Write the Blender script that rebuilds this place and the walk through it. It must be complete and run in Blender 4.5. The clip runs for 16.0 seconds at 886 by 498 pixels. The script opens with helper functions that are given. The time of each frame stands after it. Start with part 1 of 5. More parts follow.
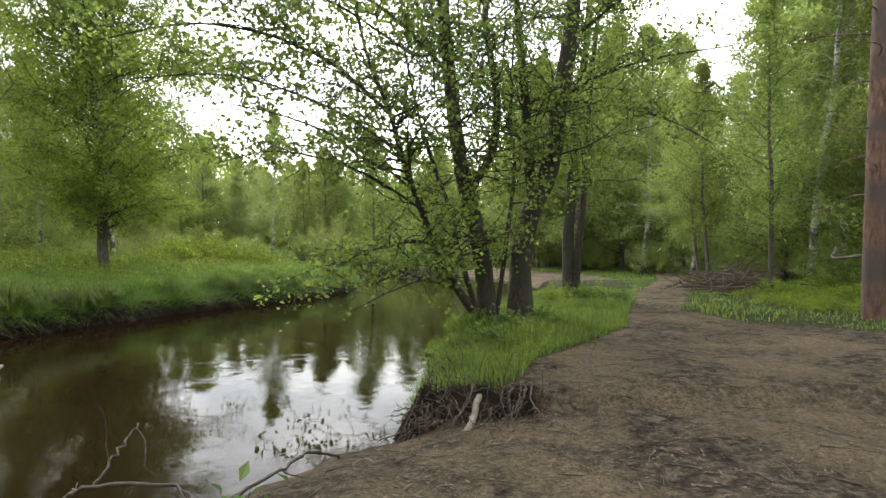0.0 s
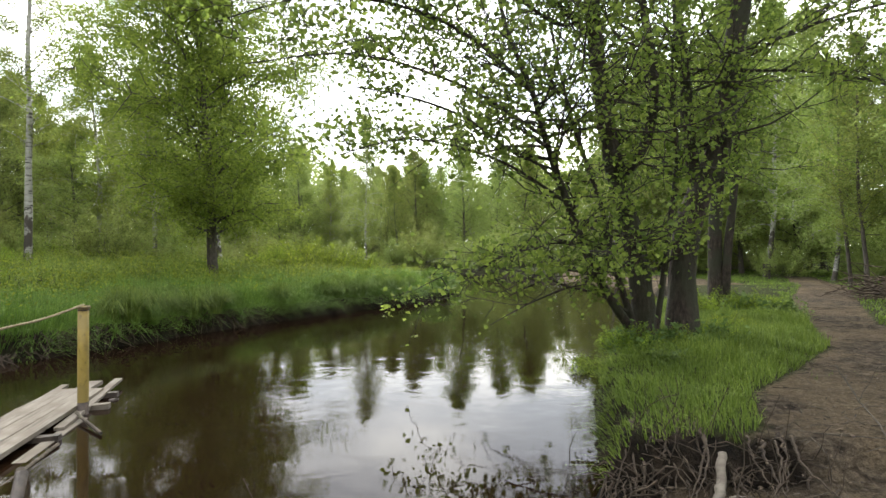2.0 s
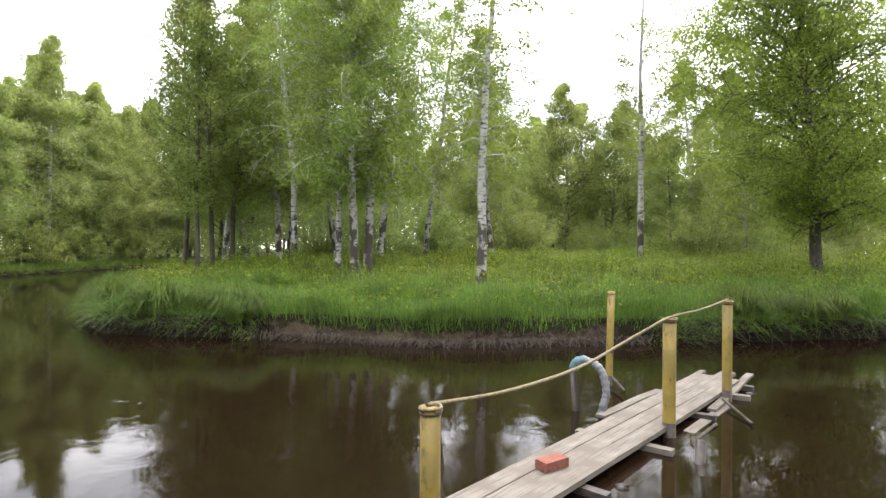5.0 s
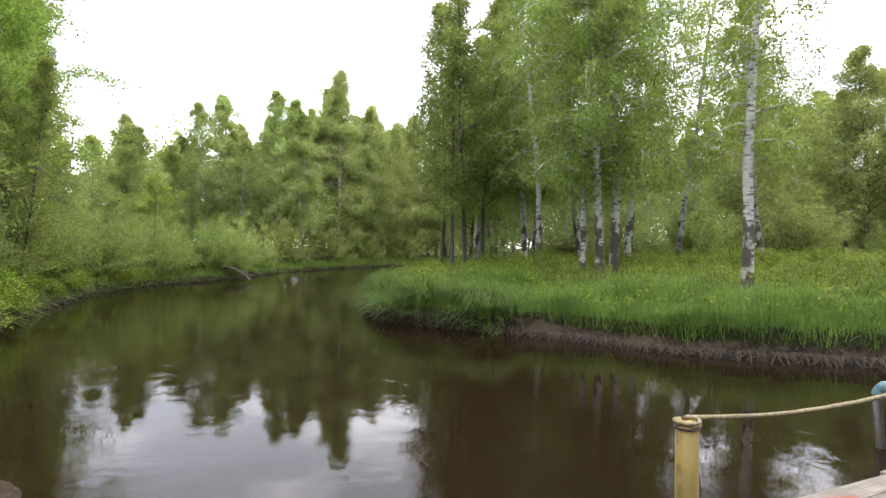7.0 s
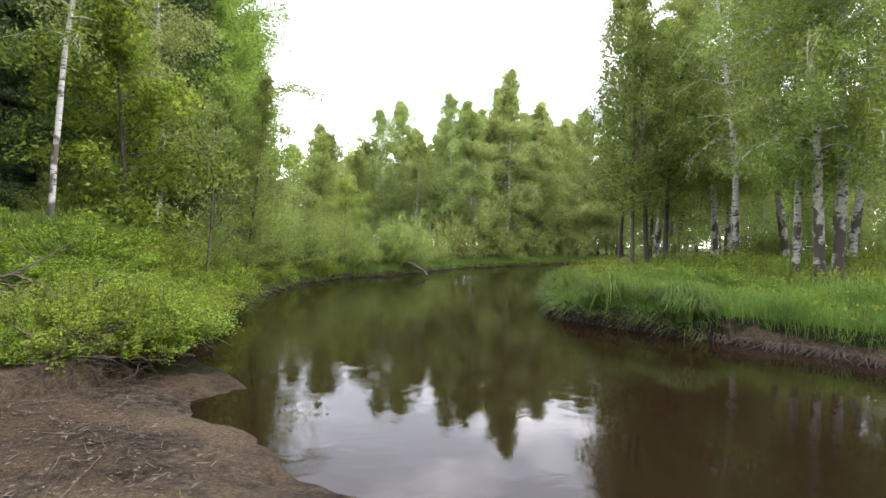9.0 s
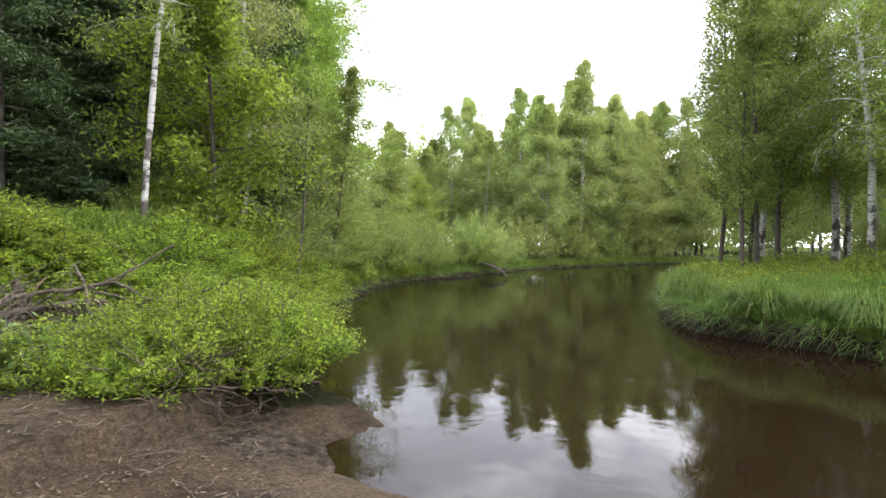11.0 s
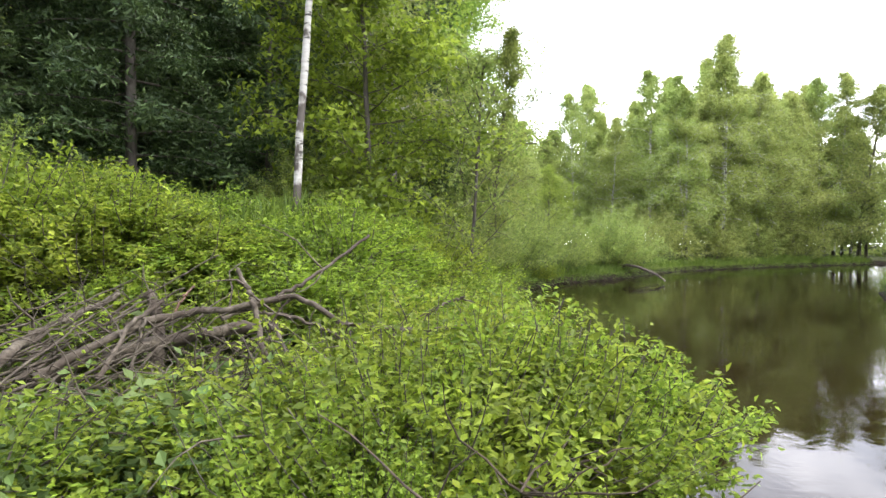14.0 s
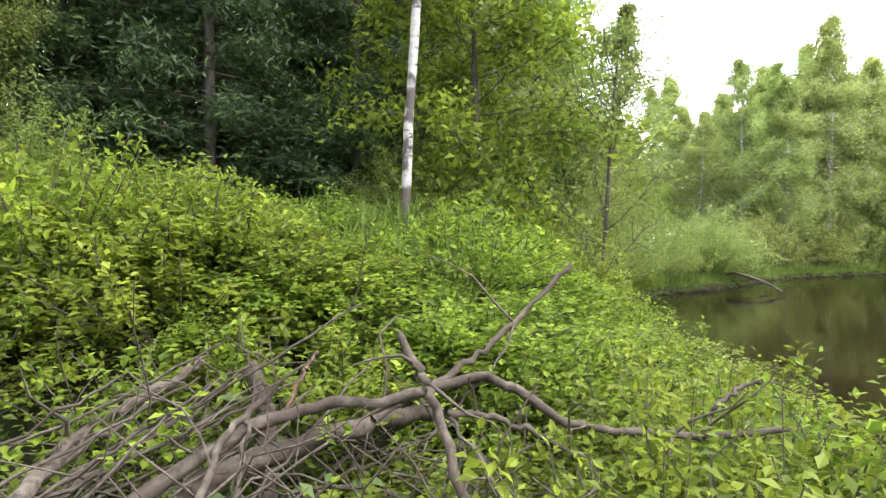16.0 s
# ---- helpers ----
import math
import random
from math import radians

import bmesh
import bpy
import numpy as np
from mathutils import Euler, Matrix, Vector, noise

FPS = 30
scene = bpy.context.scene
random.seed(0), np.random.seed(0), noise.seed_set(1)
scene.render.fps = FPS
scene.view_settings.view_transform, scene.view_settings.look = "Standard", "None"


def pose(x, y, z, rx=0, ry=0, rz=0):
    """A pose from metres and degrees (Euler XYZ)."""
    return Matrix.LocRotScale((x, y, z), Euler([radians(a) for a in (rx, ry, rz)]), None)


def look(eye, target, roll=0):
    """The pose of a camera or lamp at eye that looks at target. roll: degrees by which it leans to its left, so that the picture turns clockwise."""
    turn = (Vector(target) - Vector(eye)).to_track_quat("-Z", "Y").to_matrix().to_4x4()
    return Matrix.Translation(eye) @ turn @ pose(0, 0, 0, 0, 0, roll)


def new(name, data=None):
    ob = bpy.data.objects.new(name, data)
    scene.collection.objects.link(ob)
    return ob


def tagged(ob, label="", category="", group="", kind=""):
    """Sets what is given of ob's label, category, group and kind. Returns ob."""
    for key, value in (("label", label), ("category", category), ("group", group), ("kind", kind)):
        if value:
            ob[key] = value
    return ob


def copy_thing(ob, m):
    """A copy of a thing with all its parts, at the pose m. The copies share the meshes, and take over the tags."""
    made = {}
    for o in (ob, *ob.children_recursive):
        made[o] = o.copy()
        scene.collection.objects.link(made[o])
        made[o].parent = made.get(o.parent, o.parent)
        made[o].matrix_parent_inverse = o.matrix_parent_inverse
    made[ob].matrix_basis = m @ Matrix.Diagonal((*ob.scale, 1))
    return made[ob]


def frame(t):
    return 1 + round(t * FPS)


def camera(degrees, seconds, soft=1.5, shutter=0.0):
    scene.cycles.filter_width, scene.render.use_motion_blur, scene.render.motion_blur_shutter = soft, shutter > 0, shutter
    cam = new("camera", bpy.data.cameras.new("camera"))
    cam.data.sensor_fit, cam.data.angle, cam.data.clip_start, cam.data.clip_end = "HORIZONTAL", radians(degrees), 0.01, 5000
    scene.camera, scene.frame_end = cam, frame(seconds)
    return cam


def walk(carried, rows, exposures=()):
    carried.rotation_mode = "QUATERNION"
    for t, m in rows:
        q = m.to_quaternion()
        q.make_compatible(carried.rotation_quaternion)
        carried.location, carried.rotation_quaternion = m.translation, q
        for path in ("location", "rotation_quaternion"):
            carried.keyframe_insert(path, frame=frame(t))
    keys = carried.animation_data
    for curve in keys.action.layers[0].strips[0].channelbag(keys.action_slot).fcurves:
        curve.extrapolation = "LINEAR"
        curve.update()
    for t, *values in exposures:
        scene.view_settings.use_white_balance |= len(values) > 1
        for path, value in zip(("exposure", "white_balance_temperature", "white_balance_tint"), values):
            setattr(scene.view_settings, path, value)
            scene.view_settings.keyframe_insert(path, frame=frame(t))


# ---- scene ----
cam = camera(76.9, 16.0)
METRES, EYE, TILT, LEAN, TURN = 9.2, 1.656, 0.0, -0.5, 0.0
ROWS = [
    (0.0, 0.0, 0.0, 0.0, -0.0, 0.0, 0.0),
    (0.5, -0.0296, 0.0511, -0.001, 2.69, -0.24, 0.11),
    (1.0, -0.0572, 0.0817, -0.0001, 4.92, 0.2, 0.11),
    (1.5, -0.08, 0.1072, -0.001, 6.87, 0.45, 0.22),
    (2.0, -0.0935, 0.1233, -0.0016, 8.49, 0.4, 0.43),
    (2.5, -0.1026, 0.1201, -0.0024, 11.52, 0.96, 0.43),
    (3.0, -0.1109, 0.1136, -0.0038, 17.38, 0.94, 0.28),
    (3.5, -0.1191, 0.0999, -0.0012, 26.57, 0.91, 0.13),
    (4.0, -0.1271, 0.0822, -0.0039, 37.13, 0.94, -0.08),
    (4.5, -0.1373, 0.0776, -0.0022, 50.78, 0.64, -0.19),
    (5.0, -0.1395, 0.0755, -0.0019, 63.15, 0.44, -0.1),
    (7.5, -0.1391, 0.0739, -0.0017, 89.34, 0.35, -0.22),
    (8.0, -0.1366, 0.0709, -0.004, 90.66, 0.4, -0.21),
    (8.5, -0.1404, 0.0495, -0.006, 96.29, 0.27, -0.57),
    (9.0, -0.1535, 0.0224, -0.0066, 104.42, -0.01, -0.8),
    (11.5, -0.2817, -0.1827, -0.0005, 111.27, -0.27, -0.82),
    (12.0, -0.3116, -0.2358, 0.0015, 113.63, -0.35, -0.76),
    (12.5, -0.3407, -0.2752, -0.0026, 116.26, -0.27, -0.71),
    (13.0, -0.3756, -0.3264, -0.0057, 117.34, -0.32, -0.69),
    (13.5, -0.4018, -0.3671, -0.0047, 119.02, -0.28, -0.7),
    (14.0, -0.4334, -0.4168, -0.0132, 119.7, -0.22, -0.65),
    (14.5, -0.4589, -0.4669, -0.0124, 121.24, -0.29, -0.72),
    (15.0, -0.4808, -0.5051, -0.0069, 122.7, -0.17, -0.65),
    (15.5, -0.509, -0.554, -0.0027, 123.55, -0.27, -0.69),
    (16.0, -0.5225, -0.5786, 0.0034, 125.75, -0.07, -0.6),
]
EXPOSURES = [(0.0, 0.62, 6650, 7), (3.5, 0.57, 6600, 9), (5.0, 0.92, 6500, 13), (7.5, 0.80, 6350, 14), (9.0, 0.92, 6350, 14), (12.5, 1.07, 6300, 12), (16.0, 1.38, 6300, 15)]
walk(cam, [(t, pose(0, 0, EYE, TILT, LEAN, TURN) @ pose(METRES * x, METRES * y, METRES * z, 90 + pitch, roll, yaw)) for t, x, y, z, yaw, pitch, roll in ROWS], EXPOSURES)

# ---- world, sun ----
world = bpy.data.worlds.new("overcast_sky")
scene.world = world
world.use_nodes = True
wn, wl = world.node_tree.nodes, world.node_tree.links
wn.clear()
SUN_EL, SUN_AZ = radians(48), radians(-20)
sky = wn.new("ShaderNodeTexSky")
sky.sky_type, sky.sun_disc, sky.sun_elevation, sky.sun_rotation = "NISHITA", False, SUN_EL, SUN_AZ
sky_gain = wn.new("ShaderNodeVectorMath")
sky_gain.operation = "SCALE"
sky_gain.inputs["Scale"].default_value = 0.15
wcoord = wn.new("ShaderNodeTexCoord")
wmap = wn.new("ShaderNodeMapping")
wmap.inputs["Scale"].default_value = (1.0, 1.0, 2.6)
cloud = wn.new("ShaderNodeTexNoise")
cloud.inputs["Scale"].default_value, cloud.inputs["Detail"].default_value = 3.0, 6
cloud_ramp = wn.new("ShaderNodeValToRGB")
cloud_ramp.color_ramp.elements[0].position, cloud_ramp.color_ramp.elements[0].color = 0.44, (0.42, 0.42, 0.42, 1)
cloud_ramp.color_ramp.elements[1].position, cloud_ramp.color_ramp.elements[1].color = 0.60, (1, 1, 1, 1)
wmix = wn.new("ShaderNodeMixRGB")
wmix.inputs["Color2"].default_value = (3.3, 3.3, 3.35, 1)
wbg = wn.new("ShaderNodeBackground")
wout = wn.new("ShaderNodeOutputWorld")
wsep = wn.new("ShaderNodeSeparateXYZ")
wlow = wn.new("ShaderNodeMapRange")
wlow.inputs["From Min"].default_value, wlow.inputs["From Max"].default_value = 0.10, 0.34
wlow.inputs["To Min"].default_value, wlow.inputs["To Max"].default_value = 1.0, 0.0
wmax = wn.new("ShaderNodeMath")
wmax.operation = "MAXIMUM"
wl.new(wcoord.outputs["Generated"], wsep.inputs[0])
wl.new(wsep.outputs["Z"], wlow.inputs[0])
wl.new(wcoord.outputs["Generated"], wmap.inputs[0])
wl.new(wmap.outputs[0], cloud.inputs["Vector"])
wl.new(cloud.outputs[0], cloud_ramp.inputs[0])
wl.new(sky.outputs[0], sky_gain.inputs[0])
wl.new(sky_gain.outputs[0], wmix.inputs["Color1"])
wl.new(cloud_ramp.outputs[0], wmax.inputs[0])
wl.new(wlow.outputs[0], wmax.inputs[1])
wl.new(wmax.outputs[0], wmix.inputs["Fac"])
wl.new(wmix.outputs[0], wbg.inputs["Color"])
wl.new(wbg.outputs[0], wout.inputs[0])
sun_lamp = bpy.data.lights.new("sun", "SUN")
sun_lamp.energy, sun_lamp.angle, sun_lamp.color = 2.0, radians(20), (1.0, 0.96, 0.88)
sun = new("sun", sun_lamp)
sun.matrix_world = look((20 * math.sin(SUN_AZ), 20 * math.cos(SUN_AZ), 22), (0, 0, 0))


# ---- materials ----
def nodes_of(name):
    m = bpy.data.materials.new(name)
    m.use_nodes = True
    t = m.node_tree
    t.nodes.clear()
    return m, t.nodes, t.links


def add(n, kind, **inputs):
    node = n.new(kind)
    for key, value in inputs.items():
        node.inputs[key.replace("_", " ")].default_value = value
    return node


def ramp(n, stops):
    r = n.new("ShaderNodeValToRGB")
    e = r.color_ramp.elements
    while len(e) < len(stops):
        e.new(0.5)
    for el, (p, c) in zip(e, stops):
        el.position, el.color = p, (*c, 1)
    return r


def leaf_material(name, dark, light, through_part=0.4, rough=0.55, low=0.78, top=1.18):
    """Leaf: colour by leaf and by plant, part of the light shines through."""
    m, n, l = nodes_of(name)
    geo, info = n.new("ShaderNodeNewGeometry"), n.new("ShaderNodeObjectInfo")
    r = ramp(n, [(0.0, dark), (0.55, tuple((a + b) / 2 for a, b in zip(dark, light))), (1.0, light)])
    l.new(geo.outputs["Random Per Island"], r.inputs[0])
    hsv = n.new("ShaderNodeHueSaturation")
    mr = add(n, "ShaderNodeMapRange", To_Min=0.90, To_Max=1.16)
    mr2 = add(n, "ShaderNodeMapRange", To_Min=0.485, To_Max=0.512)
    l.new(info.outputs["Random"], mr.inputs[0])
    l.new(info.outputs["Random"], mr2.inputs[0])
    l.new(mr.outputs[0], hsv.inputs["Value"])
    l.new(mr2.outputs[0], hsv.inputs["Hue"])
    co = n.new("ShaderNodeTexCoord")
    patch = add(n, "ShaderNodeTexNoise", Scale=1.3, Detail=3.0)
    pr = ramp(n, [(0.32, (low, low * 1.04, low)), (0.68, (top, top * 0.97, top * 0.92))])
    pm = n.new("ShaderNodeMixRGB")
    pm.blend_type = "MULTIPLY"
    pm.inputs["Fac"].default_value = 1.0
    l.new(co.outputs["Object"], patch.inputs["Vector"])
    l.new(patch.outputs[0], pr.inputs[0])
    l.new(r.outputs[0], pm.inputs["Color1"])
    l.new(pr.outputs[0], pm.inputs["Color2"])
    l.new(pm.outputs[0], hsv.inputs["Color"])
    p = add(n, "ShaderNodeBsdfPrincipled", Roughness=rough)
    p.inputs["Specular IOR Level"].default_value = 0.3
    tr = n.new("ShaderNodeBsdfTranslucent")
    mix = add(n, "ShaderNodeMixShader")
    mix.inputs[0].default_value = through_part
    out = n.new("ShaderNodeOutputMaterial")
    l.new(hsv.outputs[0], p.inputs["Base Color"])
    l.new(hsv.outputs[0], tr.inputs["Color"])
    l.new(p.outputs[0], mix.inputs[1])
    l.new(tr.outputs[0], mix.inputs[2])
    l.new(mix.outputs[0], out.inputs[0])
    return m


def rough_material(name, stops, scale=(6, 6, 6), detail=8, bump=0.4, rough=0.9, stain=None, stain_scale=1.5, depth=0.02, lacunar=0.6):
    """Two noises: grain with relief, and broad stains."""
    m, n, l = nodes_of(name)
    co, mp = n.new("ShaderNodeTexCoord"), n.new("ShaderNodeMapping")
    mp.inputs["Scale"].default_value = scale
    no = add(n, "ShaderNodeTexNoise", Scale=1.0, Detail=detail, Roughness=lacunar)
    r = ramp(n, stops)
    l.new(co.outputs["Object"], mp.inputs[0])
    l.new(mp.outputs[0], no.inputs["Vector"])
    l.new(no.outputs[0], r.inputs[0])
    colour = r.outputs[0]
    if stain:
        no2 = add(n, "ShaderNodeTexNoise", Scale=stain_scale, Detail=4.0)
        l.new(co.outputs["Object"], no2.inputs["Vector"])
        sr = ramp(n, [(0.42, (0, 0, 0)), (0.62, (1, 1, 1))])
        l.new(no2.outputs[0], sr.inputs[0])
        mx = n.new("ShaderNodeMixRGB")
        mx.inputs["Color2"].default_value = (*stain, 1)
        l.new(sr.outputs[0], mx.inputs["Fac"])
        l.new(colour, mx.inputs["Color1"])
        colour = mx.outputs[0]
    p = add(n, "ShaderNodeBsdfPrincipled", Roughness=rough)
    b = add(n, "ShaderNodeBump", Strength=bump, Distance=depth)
    l.new(no.outputs[0], b.inputs["Height"])
    l.new(b.outputs[0], p.inputs["Normal"])
    l.new(colour, p.inputs["Base Color"])
    out = n.new("ShaderNodeOutputMaterial")
    l.new(p.outputs[0], out.inputs[0])
    return m


def birch_material():
    m, n, l = nodes_of("birch_bark")
    co = n.new("ShaderNodeTexCoord")
    mp = n.new("ShaderNodeMapping")
    mp.inputs["Scale"].default_value = (5, 5, 16)
    mp2 = n.new("ShaderNodeMapping")
    mp2.inputs["Scale"].default_value = (3, 3, 2.2)
    dash = add(n, "ShaderNodeTexNoise", Scale=1.0, Detail=4.0)
    patch = add(n, "ShaderNodeTexNoise", Scale=1.0, Detail=5.0)
    for q, t in ((mp, dash), (mp2, patch)):
        l.new(co.outputs["Object"], q.inputs[0])
        l.new(q.outputs[0], t.inputs["Vector"])
    r1 = ramp(n, [(0.36, (0.03, 0.028, 0.025)), (0.43, (0.29, 0.28, 0.26)), (0.75, (0.44, 0.43, 0.40))])
    l.new(dash.outputs[0], r1.inputs[0])
    # rough dark bark at the foot of the stem, breaking up upwards
    sep = n.new("ShaderNodeSeparateXYZ")
    l.new(co.outputs["Object"], sep.inputs[0])
    foot = add(n, "ShaderNodeMapRange")
    foot.inputs["From Min"].default_value, foot.inputs["From Max"].default_value = 0.2, 3.0
    foot.inputs["To Min"].default_value, foot.inputs["To Max"].default_value = 0.20, -0.10
    l.new(sep.outputs["Z"], foot.inputs[0])
    sm = n.new("ShaderNodeMath")
    l.new(patch.outputs[0], sm.inputs[0])
    l.new(foot.outputs[0], sm.inputs[1])
    r2 = ramp(n, [(0.54, (0, 0, 0)), (0.60, (1, 1, 1))])
    l.new(sm.outputs[0], r2.inputs[0])
    mx = n.new("ShaderNodeMixRGB")
    mx.inputs["Color2"].default_value = (0.055, 0.045, 0.038, 1)
    l.new(r2.outputs[0], mx.inputs["Fac"])
    l.new(r1.outputs[0], mx.inputs["Color1"])
    p = add(n, "ShaderNodeBsdfPrincipled", Roughness=0.75)
    b = add(n, "ShaderNodeBump", Strength=0.3, Distance=0.01)
    l.new(dash.outputs[0], b.inputs["Height"])
    l.new(b.outputs[0], p.inputs["Normal"])
    l.new(mx.outputs[0], p.inputs["Base Color"])
    out = n.new("ShaderNodeOutputMaterial")
    l.new(p.outputs[0], out.inputs[0])
    return m


def ground_material():
    """Trodden sand with litter, moss and soil under the plants, river bed darkened for light lost with depth."""
    m, n, l = nodes_of("ground_sand_and_soil")
    co = n.new("ShaderNodeTexCoord")
    at = n.new("ShaderNodeAttribute")
    at.attribute_name = "bare"
    grain = add(n, "ShaderNodeTexNoise", Scale=55.0, Detail=6.0, Roughness=0.7)
    broad = add(n, "ShaderNodeTexNoise", Scale=0.9, Detail=7.0, Roughness=0.65)
    litter = add(n, "ShaderNodeTexNoise", Scale=9.0, Detail=9.0, Roughness=0.75)
    for t in (grain, broad, litter):
        l.new(co.outputs["Object"], t.inputs["Vector"])
    sand = ramp(n, [(0.30, (0.060, 0.044, 0.027)), (0.5, (0.150, 0.115, 0.074)), (0.70, (0.255, 0.205, 0.14))])
    l.new(grain.outputs[0], sand.inputs[0])
    dirt = ramp(n, [(0.38, (0.014, 0.011, 0.008)), (0.5, (0.068, 0.053, 0.039)), (0.62, (0.150, 0.122, 0.092))])
    l.new(litter.outputs[0], dirt.inputs[0])
    sel = ramp(n, [(0.40, (0, 0, 0)), (0.58, (1, 1, 1))])
    l.new(broad.outputs[0], sel.inputs[0])
    near = n.new("ShaderNodeMixRGB")
    l.new(sel.outputs[0], near.inputs["Fac"])
    l.new(sand.outputs[0], near.inputs["Color1"])
    l.new(dirt.outputs[0], near.inputs["Color2"])
    fleck = add(n, "ShaderNodeTexNoise", Scale=26.0, Detail=8.0, Roughness=0.8)
    l.new(co.outputs["Object"], fleck.inputs["Vector"])
    fr = ramp(n, [(0.47, (1, 1, 1)), (0.53, (0.38, 0.36, 0.34)), (0.60, (0.30, 0.28, 0.26)), (0.66, (1.15, 1.12, 1.08))])
    l.new(fleck.outputs[0], fr.inputs[0])
    nf = n.new("ShaderNodeMixRGB")
    nf.blend_type = "MULTIPLY"
    nf.inputs["Fac"].default_value = 0.55
    l.new(near.outputs[0], nf.inputs["Color1"])
    l.new(fr.outputs[0], nf.inputs["Color2"])
    moss = ramp(n, [(0.35, (0.014, 0.014, 0.007)), (0.55, (0.035, 0.044, 0.012)), (0.75, (0.06, 0.07, 0.022))])
    l.new(litter.outputs[0], moss.inputs[0])
    edge = n.new("ShaderNodeMath")
    edge.operation = "MULTIPLY_ADD"
    edge.inputs[1].default_value, edge.inputs[2].default_value = 0.7, -0.35
    l.new(litter.outputs[0], edge.inputs[0])
    s2 = n.new("ShaderNodeMath")
    l.new(at.outputs["Fac"], s2.inputs[0])
    l.new(edge.outputs[0], s2.inputs[1])
    cut = ramp(n, [(0.42, (0, 0, 0)), (0.58, (1, 1, 1))])
    l.new(s2.outputs[0], cut.inputs[0])
    mix = n.new("ShaderNodeMixRGB")
    l.new(cut.outputs[0], mix.inputs["Fac"])
    l.new(moss.outputs[0], mix.inputs["Color1"])
    l.new(nf.outputs[0], mix.inputs["Color2"])
    # raw earth and roots on the cut banks; on the bed, depth's dimming as colour
    at2 = n.new("ShaderNodeAttribute")
    at2.attribute_name = "earth_and_dim"
    soil = ramp(n, [(0.38, (0.004, 0.003, 0.002)), (0.52, (0.014, 0.010, 0.007)), (0.68, (0.045, 0.033, 0.023))])
    l.new(litter.outputs[0], soil.inputs[0])
    mix2 = n.new("ShaderNodeMixRGB")
    l.new(at2.outputs["Fac"], mix2.inputs["Fac"])
    l.new(mix.outputs[0], mix2.inputs["Color1"])
    l.new(soil.outputs[0], mix2.inputs["Color2"])
    # darker soil by the lower landing and on the mud ledge
    at3 = n.new("ShaderNodeAttribute")
    at3.attribute_name = "ground_dark"
    dark_mix = n.new("ShaderNodeMixRGB")
    dark_mix.blend_type = "MULTIPLY"
    dark_mix.inputs["Color2"].default_value = (0.46, 0.41, 0.38, 1)
    l.new(at3.outputs["Fac"], dark_mix.inputs["Fac"])
    l.new(mix2.outputs[0], dark_mix.inputs["Color1"])
    p = add(n, "ShaderNodeBsdfPrincipled", Roughness=0.95)
    p.inputs["Specular IOR Level"].default_value = 0.12
    hs = n.new("ShaderNodeMath")
    l.new(litter.outputs[0], hs.inputs[0])
    l.new(grain.outputs[0], hs.inputs[1])
    b = add(n, "ShaderNodeBump", Strength=0.9, Distance=0.05)
    l.new(hs.outputs[0], b.inputs["Height"])
    l.new(b.outputs[0], p.inputs["Normal"])
    l.new(dark_mix.outputs[0], p.inputs["Base Color"])
    out = n.new("ShaderNodeOutputMaterial")
    l.new(p.outputs[0], out.inputs[0])
    return m


def water_material():
    """Peat-brown water: mirror by Fresnel over a brown, clear depth."""
    m, n, l = nodes_of("peat_water")
    co = n.new("ShaderNodeTexCoord")
    mp = n.new("ShaderNodeMapping")
    mp.inputs["Scale"].default_value = (1.0, 1.0, 1.0)
    w1 = add(n, "ShaderNodeTexNoise", Scale=3.2, Detail=5.0, Roughness=0.55, Distortion=0.8)
    w2 = add(n, "ShaderNodeTexNoise", Scale=0.9, Detail=2.0)
    l.new(co.outputs["Object"], mp.inputs[0])
    for t in (w1, w2):
        l.new(mp.outputs[0], t.inputs["Vector"])
    calm = ramp(n, [(0.43, (0.20, 0.20, 0.20)), (0.64, (1, 1, 1))])
    l.new(w2.outputs[0], calm.inputs[0])
    mul = n.new("ShaderNodeMath")
    mul.operation = "MULTIPLY"
    l.new(w1.outputs[0], mul.inputs[0])
    l.new(calm.outputs[0], mul.inputs[1])
    b = add(n, "ShaderNodeBump", Strength=0.15, Distance=0.03)
    l.new(mul.outputs[0], b.inputs["Height"])
    fr = add(n, "ShaderNodeFresnel", IOR=1.33)
    l.new(b.outputs[0], fr.inputs["Normal"])
    tr = n.new("ShaderNodeBsdfTransparent")
    tr.inputs[0].default_value = (0.27, 0.148, 0.070, 1)
    df = n.new("ShaderNodeBsdfDiffuse")
    df.inputs[0].default_value = (0.0175, 0.0098, 0.0054, 1)
    body = n.new("ShaderNodeMixShader")
    body.inputs[0].default_value = 0.55
    l.new(tr.outputs[0], body.inputs[1])
    l.new(df.outputs[0], body.inputs[2])
    gl = add(n, "ShaderNodeBsdfGlossy", Roughness=0.0)
    l.new(b.outputs[0], gl.inputs["Normal"])
    mix = n.new("ShaderNodeMixShader")
    l.new(fr.outputs[0], mix.inputs[0])
    l.new(body.outputs[0], mix.inputs[1])
    l.new(gl.outputs[0], mix.inputs[2])
    out = n.new("ShaderNodeOutputMaterial")
    l.new(mix.outputs[0], out.inputs[0])
    return m


